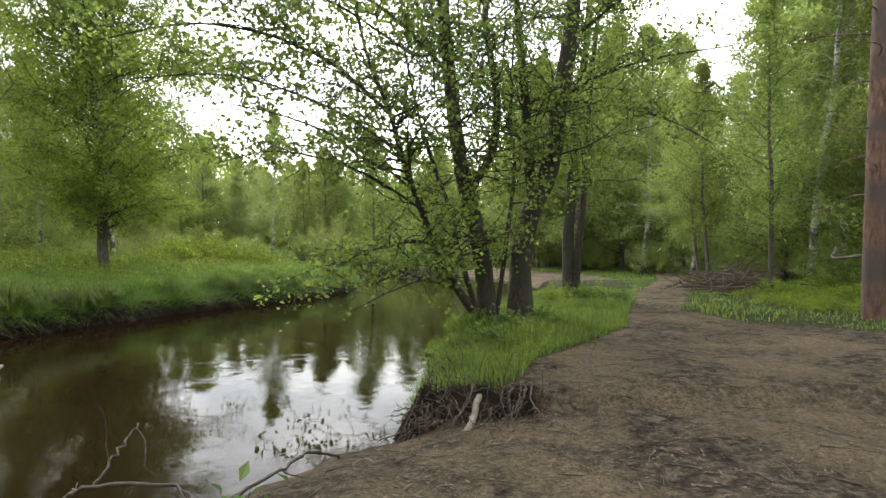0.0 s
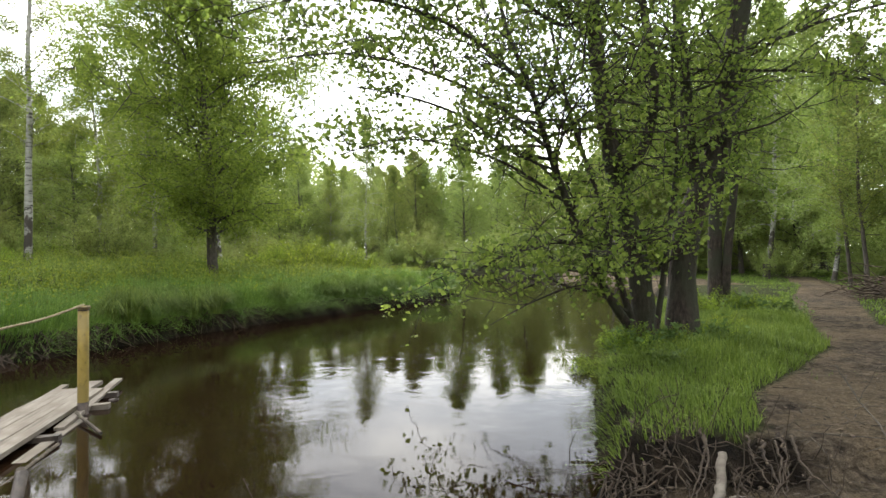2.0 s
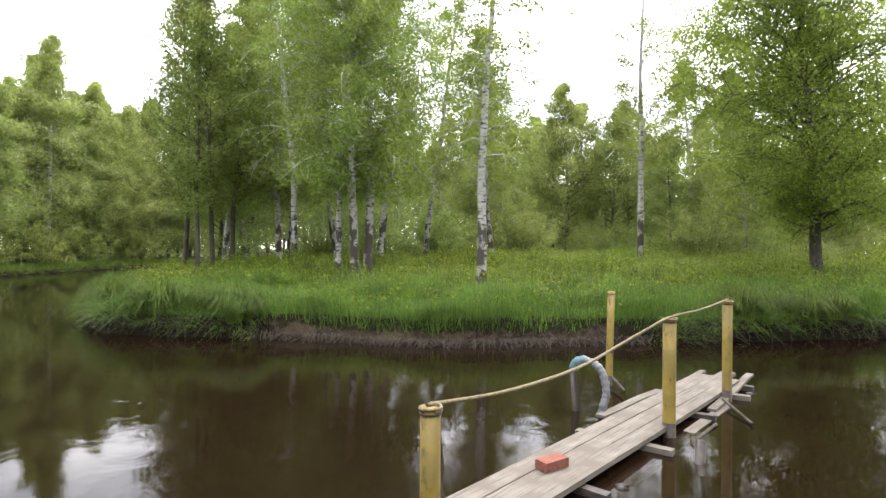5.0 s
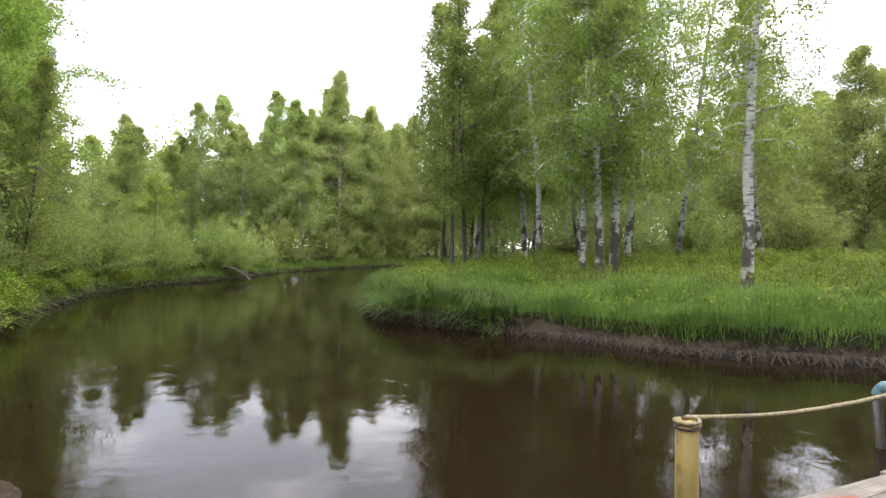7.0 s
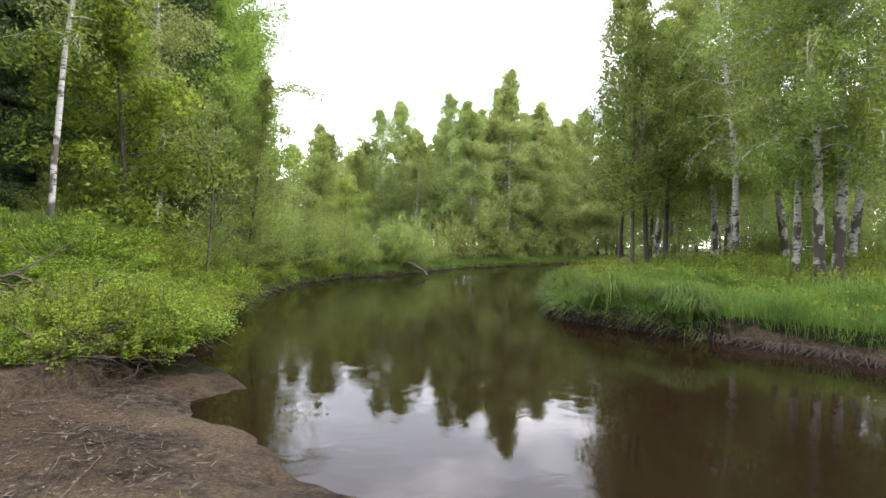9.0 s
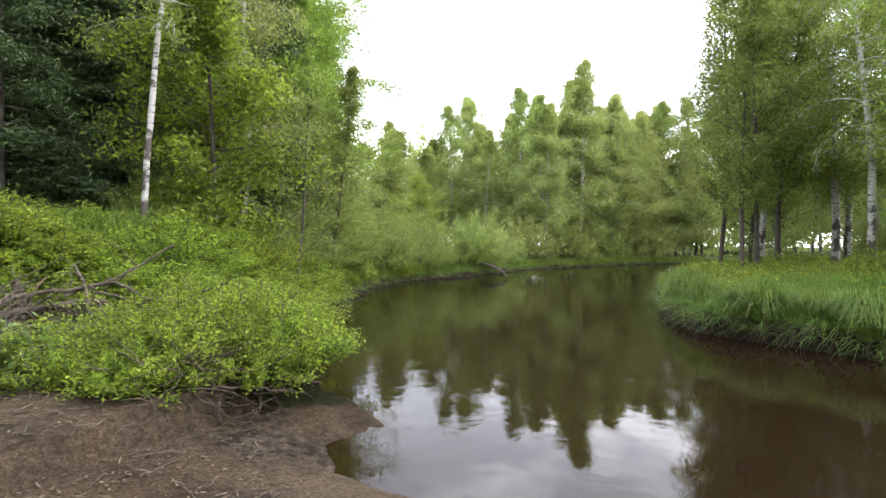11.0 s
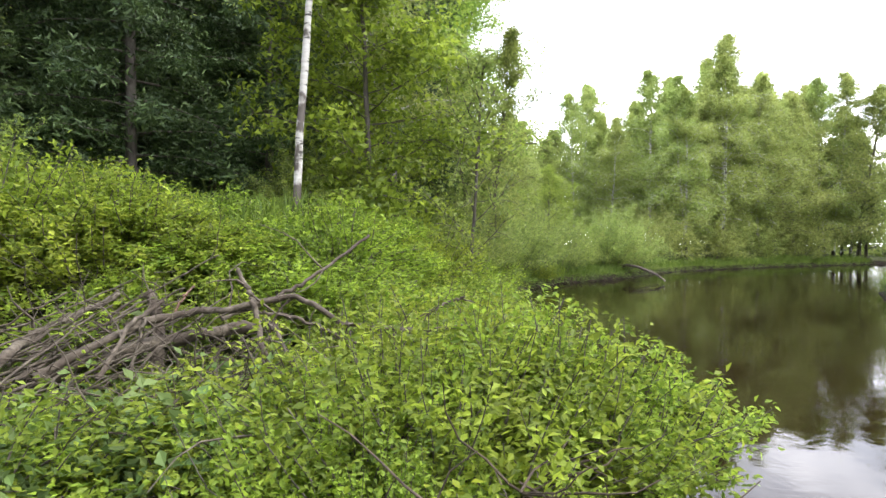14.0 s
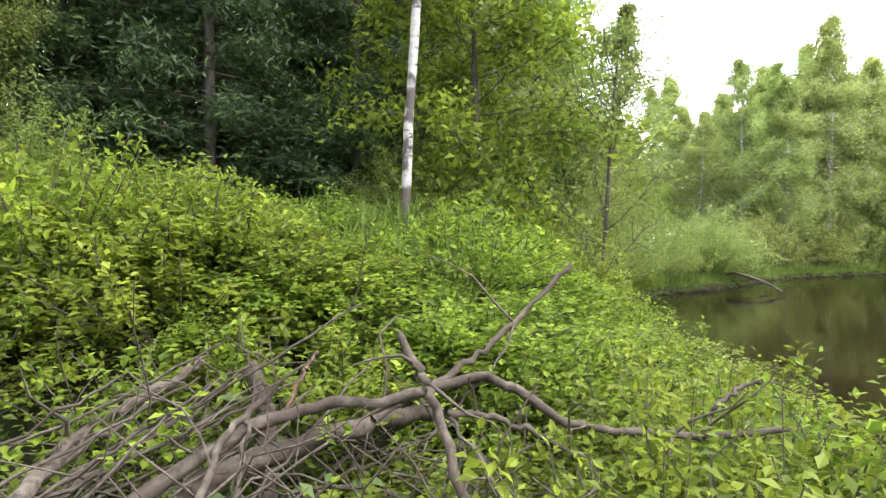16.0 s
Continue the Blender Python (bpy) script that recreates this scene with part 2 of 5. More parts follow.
M_GROUND, M_WATER, M_BIRCH = ground_material(), water_material(), birch_material()
M_ALDER_BARK = rough_material("alder_bark", [(0.34, (0.010, 0.007, 0.006)), (0.52, (0.036, 0.025, 0.020)), (0.72, (0.085, 0.062, 0.05))], (26, 26, 8), bump=1.0, stain=(0.030, 0.031, 0.018), stain_scale=2.2, depth=0.04)
M_PINE_BARK = rough_material("pine_bark", [(0.3, (0.035, 0.020, 0.015)), (0.55, (0.125, 0.068, 0.046)), (0.8, (0.22, 0.13, 0.095))], (16, 16, 5), bump=0.9, stain=(0.062, 0.046, 0.040), depth=0.03)
M_DARK_BARK = rough_material("grey_brown_bark", [(0.3, (0.03, 0.025, 0.02)), (0.6, (0.085, 0.072, 0.06)), (0.8, (0.15, 0.13, 0.11))], (14, 14, 5), bump=0.6)
M_DEADWOOD = rough_material("weathered_dead_wood", [(0.32, (0.024, 0.018, 0.012)), (0.5, (0.070, 0.056, 0.040)), (0.72, (0.135, 0.115, 0.086))], (25, 25, 25), bump=0.6, stain=(0.038, 0.027, 0.018), stain_scale=4)
M_ROOT = rough_material("washed_roots", [(0.32, (0.018, 0.012, 0.008)), (0.55, (0.055, 0.039, 0.026)), (0.78, (0.12, 0.09, 0.062))], (20, 20, 20), bump=0.5)
M_PLANK = rough_material("grey_weathered_plank", [(0.3, (0.078, 0.065, 0.052)), (0.5, (0.172, 0.151, 0.125)), (0.75, (0.239, 0.218, 0.187))], (3, 40, 40), bump=0.5, stain=(0.125, 0.104, 0.083), stain_scale=3, depth=0.006)
M_WETWOOD = rough_material("wet_dark_timber", [(0.3, (0.016, 0.012, 0.010)), (0.55, (0.045, 0.034, 0.028)), (0.8, (0.09, 0.07, 0.055))], (12, 12, 12), bump=0.6, rough=0.5)
M_YELLOW = rough_material("chipped_yellow_paint", [(0.36, (0.050, 0.036, 0.014)), (0.43, (0.259, 0.180, 0.032)), (0.7, (0.331, 0.245, 0.054))], (14, 14, 8), bump=0.25, rough=0.6, stain=(0.216, 0.158, 0.043), stain_scale=5)
M_RUST = rough_material("rusty_wet_steel", [(0.3, (0.02, 0.014, 0.011)), (0.6, (0.06, 0.038, 0.028)), (0.8, (0.13, 0.07, 0.04))], (18, 18, 10), bump=0.4, rough=0.6)
M_ROPE = rough_material("straw_rope", [(0.3, (0.096, 0.072, 0.036)), (0.6, (0.240, 0.198, 0.114))], (60, 60, 60), bump=0.5)
M_BRICK = rough_material("red_brick", [(0.3, (0.144, 0.045, 0.030)), (0.6, (0.240, 0.087, 0.057)), (0.8, (0.288, 0.132, 0.096))], (40, 40, 40), bump=0.4)
M_HOSE = rough_material("grey_ribbed_hose", [(0.3, (0.096, 0.102, 0.108)), (0.7, (0.228, 0.240, 0.252))], (12, 12, 12), bump=0.1, rough=0.45)
M_FITTING = rough_material("blue_plastic_fitting", [(0.3, (0.060, 0.132, 0.156)), (0.7, (0.144, 0.252, 0.276))], (20, 20, 20), bump=0.1, rough=0.4)
M_SANDHEAP = rough_material("dry_sand", [(0.3, (0.120, 0.090, 0.066)), (0.7, (0.228, 0.180, 0.138))], (5, 5, 5), bump=0.6)
M_STONE = rough_material("grey_pebble", [(0.3, (0.12, 0.11, 0.10)), (0.7, (0.36, 0.34, 0.31))], (9, 9, 9), bump=0.3)
L_LITTER = leaf_material("dry_litter", (0.012, 0.009, 0.007), (0.15, 0.115, 0.085), 0.05, 0.9)
M_LITTER = rough_material("dry_brown_litter", [(0.3, (0.030, 0.021, 0.015)), (0.6, (0.084, 0.060, 0.042)), (0.85, (0.180, 0.144, 0.102))], (3, 3, 3), bump=0.2)
L_ALDER = leaf_material("alder_leaf", (0.088, 0.142, 0.028), (0.255, 0.345, 0.072), 0.62)
L_BIRCH = leaf_material("birch_leaf", (0.125, 0.178, 0.034), (0.285, 0.360, 0.082), 0.62)
L_BROAD = leaf_material("broad_leaf", (0.130, 0.198, 0.030), (0.300, 0.395, 0.074), 0.62)
# L_FAR: leaf colour lightened, the haze of distance put into it
L_FAR = leaf_material("haze_tinted_leaf", (0.150, 0.196, 0.052), (0.325, 0.392, 0.118), 0.6)
L_DULL = leaf_material("willow_leaf", (0.120, 0.168, 0.036), (0.265, 0.328, 0.084), 0.62)
L_SPRUCE = leaf_material("spruce_needles", (0.022, 0.042, 0.016), (0.085, 0.128, 0.040), 0.15)
L_SHRUB = leaf_material("shrub_leaf", (0.076, 0.122, 0.012), (0.290, 0.385, 0.046), 0.60, 0.5, 0.62, 1.24)
L_HERB = leaf_material("nettle_leaf", (0.060, 0.108, 0.028), (0.170, 0.245, 0.078), 0.50)
L_GRASS = leaf_material("grass_blade", (0.082, 0.136, 0.018), (0.210, 0.288, 0.058), 0.50, 0.55, 0.66, 1.22)
L_SEDGE = leaf_material("sedge_blade", (0.066, 0.122, 0.016), (0.178, 0.256, 0.052), 0.50, 0.55, 0.66, 1.22)


# ---- mesh helpers ----
def mesh_from(name, verts, quads, mats, smooth=False):
    """A mesh from numpy arrays of vertices and four-sided faces."""
    verts, quads = np.asarray(verts, np.float32), np.asarray(quads, np.int32)
    me = bpy.data.meshes.new(name)
    me.vertices.add(len(verts))
    me.vertices.foreach_set("co", verts.ravel())
    me.loops.add(quads.size)
    me.loops.foreach_set("vertex_index", quads.ravel())
    me.polygons.add(len(quads))
    me.polygons.foreach_set("loop_start", np.arange(0, quads.size, quads.shape[1], dtype=np.int32))
    me.polygons.foreach_set("use_smooth", np.full(len(quads), smooth))
    me.update(calc_edges=True)
    me.validate()
    for mat in (mats if isinstance(mats, (list, tuple)) else [mats]):
        me.materials.append(mat)
    return me


def child(name, me, parent, label=""):
    ob = new(name, me)
    ob.parent = parent
    if label:
        ob["label"] = label
    return ob


def part(name, bm, material, parent, label=""):
    me = bpy.data.meshes.new(name)
    bm.to_mesh(me)
    bm.free()
    me.materials.append(material)
    return child(name, me, parent, label)


class Tubes:
    """Gathers swept tapering tubes into one set of faces."""

    def __init__(self):
        self.v, self.f, self.n = [], [], 0

    def sweep(self, pts, radii, sides=6, knobbly=0.0, rng=None):
        pts = np.asarray(pts, float)
        radii = np.asarray(radii, float) * np.ones(len(pts))
        tang = np.gradient(pts, axis=0)
        tang /= np.linalg.norm(tang, axis=1)[:, None] + 1e-9
        ref = np.array([0.0, 0.0, 1.0]) if abs(tang[0][2]) < 0.8 else np.array([1.0, 0.0, 0.0])
        a = np.cross(tang, ref)
        a /= np.linalg.norm(a, axis=1)[:, None] + 1e-9
        b = np.cross(tang, a)
        ang = np.linspace(0, 2 * np.pi, sides, endpoint=False)
        rr = np.repeat(radii[:, None], sides, 1)
        if knobbly and rng is not None:
            rr = rr * (1 + rng.normal(0, knobbly, rr.shape))
        ring = pts[:, None] + rr[..., None] * (np.cos(ang)[None, :, None] * a[:, None] + np.sin(ang)[None, :, None] * b[:, None])
        base = self.n + np.arange(len(pts) - 1)[:, None] * sides + np.arange(sides)[None]
        nxt = self.n + np.arange(len(pts) - 1)[:, None] * sides + (np.arange(sides)[None] + 1) % sides
        self.v.append(ring.reshape(-1, 3))
        self.f.append(np.stack([base, nxt, nxt + sides, base + sides], -1).reshape(-1, 4))
        self.n += len(pts) * sides
        # closing fans at both ends
        for row, k in ((0, 0), (len(pts) - 1, 1)):
            c = self.n
            self.v.append(pts[row][None])
            self.n += 1
            r0 = c - (1 + (0 if k == 0 else 1)) - sides * (len(pts) if k == 0 else 1) + (1 if k == 0 else 0)
            idx = r0 + np.arange(sides)
            order = [idx, np.roll(idx, -1)] if k == 1 else [np.roll(idx, -1), idx]
            if sides % 2 == 0:
                self.f.append(np.stack([order[0][::2], order[1][::2], order[1][1::2], np.full(sides // 2, c)], -1))

    def mesh(self, name, mat, smooth=True):
        return mesh_from(name, np.concatenate(self.v), np.concatenate(self.f), mat, smooth)


def bend(pts, n):
    """A smooth line of n points through the given ones."""
    pts = np.asarray(pts, float)
    t = np.linspace(0, len(pts) - 1, n)
    i = np.clip(t.astype(int), 0, len(pts) - 2)
    u = (t - i)[:, None]
    p0, p1, p2, p3 = pts[np.maximum(i - 1, 0)], pts[i], pts[i + 1], pts[np.minimum(i + 2, len(pts) - 1)]
    return 0.5 * (2 * p1 + (p2 - p0) * u + (2 * p0 - 5 * p1 + 4 * p2 - p3) * u**2 + (3 * p1 - p0 - 3 * p2 + p3) * u**3)


def grow(rng, start, way, length, steps, wander=0.15, lift=0.0):
    """A wandering shoot; lift bends it up (plus) or down (minus)."""
    p, d, out = np.array(start, float), np.array(way, float), [np.array(start, float)]
    d /= np.linalg.norm(d) + 1e-9
    for _ in range(steps):
        d = d + rng.normal(0, wander, 3) + np.array([0, 0, lift / steps])
        d /= np.linalg.norm(d) + 1e-9
        p = p + d * length / steps
        out.append(p.copy())
    return np.array(out)


def leaves_at(rng, pos, size, wide=0.62, face=None, droop=0.0, spread=0.35, simple=False):
    """Pointed, slightly folded leaf blades at the given places."""
    n = len(pos)
    s = size * (1 + rng.uniform(-spread, spread, n))[:, None]
    d = rng.normal(0, 1, (n, 3))
    d[:, 2] = d[:, 2] * 0.6 - droop
    d /= np.linalg.norm(d, axis=1)[:, None] + 1e-9
    nrm = rng.normal(0, 1, (n, 3)) if face is None else rng.normal(0, 0.55, (n, 3)) + np.asarray(face)
    side = np.cross(d, nrm)
    side /= np.linalg.norm(side, axis=1)[:, None] + 1e-9
    up = np.cross(side, d)
    mid = pos + d * s * 0.45
    fold = up * s * 0.12
    if simple:
        v = np.stack([pos, mid + side * s * wide * 0.6 + fold, pos + d * s - side * s * wide * 0.35], 1)
        return v.reshape(-1, 3), np.arange(n * 3).reshape(-1, 3)
    v = np.stack([pos, mid + side * s * wide * 0.5 + fold, pos + d * s, mid - side * s * wide * 0.5 + fold], 1)
    return v.reshape(-1, 3), np.arange(n * 4).reshape(-1, 4)


# ---- plan of the river and the ground ----
WEST = [(-60, 14), (-45, 4), (-34, 1.0), (-26, -0.6), (-20.4, -1.0), (-17.1, -0.8), (-15.2, -0.7), (-13.6, -0.3), (-12.6, 0.9), (-11.7, 2.1), (-10.7, 3.3), (-9.6, 4.4),
        (-8.95, 5.8), (-8.5, 7.3), (-7.9, 9.3), (-7.35, 11.3), (-6.8, 13.0), (-5.9, 15.2), (-5.0, 17.4), (-4.3, 19.2), (-3.7, 22), (-3.9, 26), (-6, 31), (-12, 36), (-24, 40)]
EAST = [(-24, 47), (-9, 43.5), (-3.6, 40), (0.8, 35), (3.6, 29), (4.2, 24.5), (3.6, 20), (2.5, 16.5), (1.4, 13.6), (0.75, 11.2), (0.3, 9.2), (0.0, 7.8), (-0.2, 6.6), (-0.3, 5.5), (-0.35, 4.8),
        (-0.7, 4.55), (-1.1, 4.1), (-1.45, 3.6), (-2.1, 2.9), (-2.8, 2.1), (-3.5, 1.0), (-4.2, -0.3), (-4.6, -1.1), (-4.75, -1.7), (-5.2, -2.1), (-5.5, -2.55), (-5.65, -3.2), (-6.1, -3.55), (-6.7, -3.3), (-7.0, -3.7), (-7.3, -4.6),
        (-8.3, -5.4), (-9.7, -6.2), (-11.7, -7.3), (-14.4, -8.4), (-17, -9.4), (-20.4, -10.4), (-24.4, -10.3), (-28.2, -9.1), (-37, -8.0), (-49, -2.7), (-60, 4)]
BARE = [(-8, -3.2), (-6.3, -4.1), (-5.6, -5.2), (-5.2, -6.1), (-3.0, -6.8), (0, -7), (6, -6), (10, 2), (9.5, 7), (6.6, 8.1), (5.0, 9.3), (4.7, 11), (6.6, 15), (9.9, 22), (13.5, 32),
        (12.5, 33), (8.5, 22), (5.1, 15), (3.7, 11), (2.9, 8.7), (1.9, 7.3), (1.05, 6.2), (0.75, 5.2), (0.5, 4.95), (-0.6, 4.86), (-3, 5), (-6, 0)]


def inside(poly, x, y):
    hit = np.zeros(x.shape, bool)
    for (x0, y0), (x1, y1) in zip(poly, poly[1:] + poly[:1]):
        c = (y0 > y) != (y1 > y)
        hit ^= c & (x < (x1 - x0) * (y - y0) / (y1 - y0 + 1e-12) + x0)
    return hit


def away(line, x, y):
    best = np.full(x.shape, 1e9)
    for (x0, y0), (x1, y1) in zip(line, line[1:]):
        dx, dy = x1 - x0, y1 - y0
        u = np.clip(((x - x0) * dx + (y - y0) * dy) / (dx * dx + dy * dy), 0, 1)
        best = np.minimum(best, np.hypot(x - x0 - u * dx, y - y0 - u * dy))
    return best


def smooth(a, b, v):
    t = np.clip((v - a) / (b - a), 0, 1)
    return t * t * (3 - 2 * t)


def wobble(x, y, f, seed=0.0):
    return (np.sin(x * f * 1.3 + seed + 1.7 * np.sin(y * f * 0.7 + seed)) + np.sin(y * f * 1.1 - seed * 2 + 1.3 * np.sin(x * f * 0.9))) * 0.5


def plan(x, y):
    """Ground height, bareness, raw earth with the darkened bed, and the distance from the water (minus: in it)."""
    x, y = np.asarray(x, float), np.asarray(y, float)
    dw, de = away(WEST, x, y), away(EAST, x, y)
    wet = inside(WEST + EAST, x, y)
    s = np.minimum(dw, de) + 0.07 * wobble(x, y, 4.0) + 0.05 * wobble(x, y, 9.0, 2.0) + 0.03 * wobble(x, y, 21.0, 3.0)
    s = np.where(wet, -np.minimum(dw, de), s)
    west = dw < de
    bare = smooth(-0.35, 0.35, np.where(inside(BARE, x, y), 1, -1) * away(BARE + BARE[:1], x, y)) * (~west)
    beach = (~west) * smooth(0, 1.5, x - 0.4) * smooth(22, 26, y)
    bare = np.maximum(bare, beach * smooth(5.0, 3.0, s))
    mud = west * smooth(1.5, 3.5, y) * smooth(9.5, 7.0, y) * (x > -14)
    cut_w = 0.10 * mud * smooth(0, 0.6, s) + (0.38 - 0.1 * mud) * smooth(0.45 * mud, 0.22 + 0.45 * mud, s) + 0.055 * np.clip(s - 1, 0, 12)
    sandy = np.maximum(smooth(4.98, 4.72, y + 0.06 * np.sin(x * 9) + 0.04 * np.sin(x * 23)) * smooth(-7.6, -6.6, x) * (y > -4.4), beach)
    shore = 0.30 * (1 - np.exp(-np.clip(s, 0, 50) / 0.75)) + 0.010 * np.clip(s, 0, 8)
    cut_e = (0.24 + 0.18 * smooth(-14, -6, x)) * smooth(0, 0.2, s) + 0.015 * np.clip(s, 0, 8)
    q = (x + 5.5) * -0.55 + (y + 6.6) * -0.83
    rise = 1.25 * smooth(0.2, 4.0, q) * smooth(0.0, 2.6, s) * smooth(-24, -13, x)
    h = np.where(west, cut_w, sandy * shore + (1 - sandy) * cut_e + rise)
    h = h + (0.018 * wobble(x, y, 2.3) + 0.012 * wobble(x, y, 7.0, 1.0) + 0.006 * wobble(x, y, 17.0, 5.0)) * smooth(0.1, 0.8, s) + 0.05 * wobble(x, y, 0.5) * smooth(3, 8, s)
    h = np.where(s < 0, np.maximum(-1.1, 0.32 * s * np.where(west | (sandy < 0.5), 2.2, 1.0)), h)
    earth_and_dim = np.where(west, smooth(0.5 + 0.4 * mud, 0.25 + 0.4 * mud, s) * (1 - 0.75 * mud * smooth(0.02, 0.08, h)), (1 - sandy) * smooth(0.5, 0.2, s / (1 + 2.2 * smooth(-10, -16, x))))
    earth_and_dim = np.maximum(earth_and_dim, (~west) * (np.abs(x - 0.15) < 0.75) * smooth(4.6, 4.75, y) * smooth(5.12, 4.98, y))
    # under water the bed colour darkens, in place of light lost with depth
    earth_and_dim = np.where(s < 0, np.where(west | (sandy < 0.5), 1.0, smooth(-0.25, -0.6, s)), earth_and_dim)
    bare = np.maximum(bare, mud * smooth(0.62, 0.42, s) * smooth(0.05, 0.35, 0.5 + 0.5 * wobble(x, y, 0.8, 1.0)))
    return h, bare, np.clip(earth_and_dim, 0, 1), s


def high(x, y):
    return float(plan(np.array([x]), np.array([y]))[0][0])


def terrain():
    n = 470
    u = np.linspace(-1, 1, n)
    a = 4.5
    k = np.arcsinh(420 / a)
    gx, gy = np.meshgrid(-4 + a * np.sinh(k * u) * 1.0, 2.5 + a * np.sinh(k * u))
    x, y = gx.ravel(), gy.ravel()
    h, bare, earth_and_dim, s = plan(x, y)
    idx = np.arange(n * n).reshape(n, n)
    quads = np.stack([idx[:-1, :-1], idx[:-1, 1:], idx[1:, 1:], idx[1:, :-1]], -1).reshape(-1, 4)
    me = mesh_from("ground", np.stack([x, y, h], 1), quads, M_GROUND, True)
    mud_ledge = (x < -7.5) * (x > -14) * smooth(1.5, 3.0, y) * smooth(9.5, 7.5, y) * 0.35
    ground_dark = smooth(-2.6, -4.2, x + 0.25 * wobble(x, y, 1.3, 2.0)) * (y < 0.5) * (0.75 + 0.25 * wobble(x, y, 2.2, 7.0)) * (x > -12)
    for name, values in (("bare", bare), ("earth_and_dim", earth_and_dim), ("ground_dark", np.clip(np.maximum(ground_dark, mud_ledge), 0, 1))):
        me.attributes.new(name, "FLOAT", "POINT").data.foreach_set("value", values.astype(np.float32))
    return tagged(new("ground", me), "trodden brown sand and mossy soil along a river", "ground", kind="structure")


terrain()
wv = np.array([(-140, -60, 0), (60, -60, 0), (60, 100, 0), (-140, 100, 0)], float)
tagged(new("water", mesh_from("water", wv, [[0, 1, 2, 3]], M_WATER)), "still peat-brown river water with faint ripples", "water", kind="structure")


# ---- trees ----
def tree(name, rng, height, r0, bark, leaf, first=0.25, branches=40, reach=2.4, rise=0.7, droop=-0.6, twigs=4, leaves=5000, leaf_size=0.16, top=1.0, shape=0.8, wide=0.62, lean=0.03, sides=7, scatter=0.2, leaf_top=1.0):
    """A tapered trunk with limbs and twigs, and a crown of single leaves along them."""
    root = new(name)
    t = Tubes()
    trunk = grow(rng, (0, 0, -0.25), (rng.normal(0, lean), rng.normal(0, lean), 1), height, 14, 0.035, 0.15)
    rad = r0 * (1 - np.linspace(0, 1, 15)) ** 0.85 + 0.012
    rad[0] *= 1.35
    t.sweep(bend(trunk, 29), np.interp(np.linspace(0, 14, 29), np.arange(15), rad), sides, 0.05, rng)
    anchor = []
    for i in range(branches):
        f = first + (1 - first) * ((i + rng.uniform(0, 1)) / branches) * top
        k = f * 14
        base = trunk[int(k)] + (trunk[min(int(k) + 1, 14)] - trunk[int(k)]) * (k - int(k))
        g = (f - first) / (1 - first)
        length = reach * (0.13 + 0.87 * math.sin(math.pi * min(1, (g * 0.88 + 0.14)) ** shape)) * rng.uniform(0.65, 1.2)
        a = i * 2.4 + rng.normal(0, 0.4)
        b = grow(rng, base, (math.cos(a), math.sin(a), rise * (0.6 + 0.8 * g)), length, 5, 0.14, droop)
        br = max(0.008, 0.32 * np.interp(k, np.arange(15), rad))
        t.sweep(b, np.linspace(br, 0.005, 6), 4)
        anchor += list(bend(b, 18)[5:])
        for _ in range(twigs):
            j = rng.integers(1, 6)
            d = b[j] - b[j - 1]
            tw = grow(rng, b[j], d / np.linalg.norm(d) + rng.normal(0, 0.7, 3), length * rng.uniform(0.25, 0.5), 3, 0.2, droop)
            t.sweep(tw, np.linspace(0.35 * br + 0.003, 0.003, 4), 4)
            anchor += list(bend(tw, 8)[2:])
    child("trunk", t.mesh(name + "_trunk", bark), root)
    if leaves:
        anchor = np.array(anchor)
        anchor = anchor[anchor[:, 2] < leaf_top * height + 2 * (leaf_top >= 1)]
        pos = anchor[rng.integers(0, len(anchor), leaves)]
        pos += rng.normal(0, 1, (leaves, 3)) * np.array([1, 1, 0.8]) * (scatter * np.clip(1.15 - 0.5 * pos[:, 2:] / height, 0.6, 1.15))
        v, q = leaves_at(rng, pos, leaf_size, wide, droop=0.3, simple=True)
        child("crown", mesh_from(name + "_crown", v, q, leaf), root)
    return root


def spruce(name, rng, height, reach, sprays=76000):
    """A dark conifer: whorls of drooping boughs hung with needle sprays."""
    root = new(name)
    t = Tubes()
    trunk = grow(rng, (0, 0, -0.25), (0, 0, 1), height, 10, 0.012, 0.1)
    t.sweep(trunk, 0.085 * (1 - np.linspace(0, 1, 11)) + 0.012, 6)
    anchor, ways = [], []
    for i in range(125):
        f = 0.05 + 0.94 * (i / 125) ** 0.9
        base = trunk[0] + (trunk[-1] - trunk[0]) * f
        length = reach * (1.03 - f) ** 0.8 * rng.uniform(0.7, 1.1)
        a = i * 2.4 + rng.normal(0, 0.2)
        b = grow(rng, base, (math.cos(a), math.sin(a), 0.15), length, 5, 0.08, -0.5)
        t.sweep(b, np.linspace(0.022, 0.005, 6), 4)
        u = rng.uniform(0.15, 1, 60)
        k = u * 5
        j = np.minimum(k.astype(int), 4)
        anchor.append(b[j] + (b[j + 1] - b[j]) * (k - j)[:, None])
        ways.append(b[j + 1] - b[j])
    child("trunk", t.mesh(name + "_trunk", M_DARK_BARK), root)
    anchor, ways = np.concatenate(anchor), np.concatenate(ways)
    pick = rng.integers(0, len(anchor), sprays)
    pos = anchor[pick] + rng.normal(0, 0.11, (sprays, 3))
    v, q = leaves_at(rng, pos, 0.125, 0.25, droop=0.5, simple=True)
    child("crown", mesh_from(name + "_crown", v, q, L_SPRUCE), root)
    return root


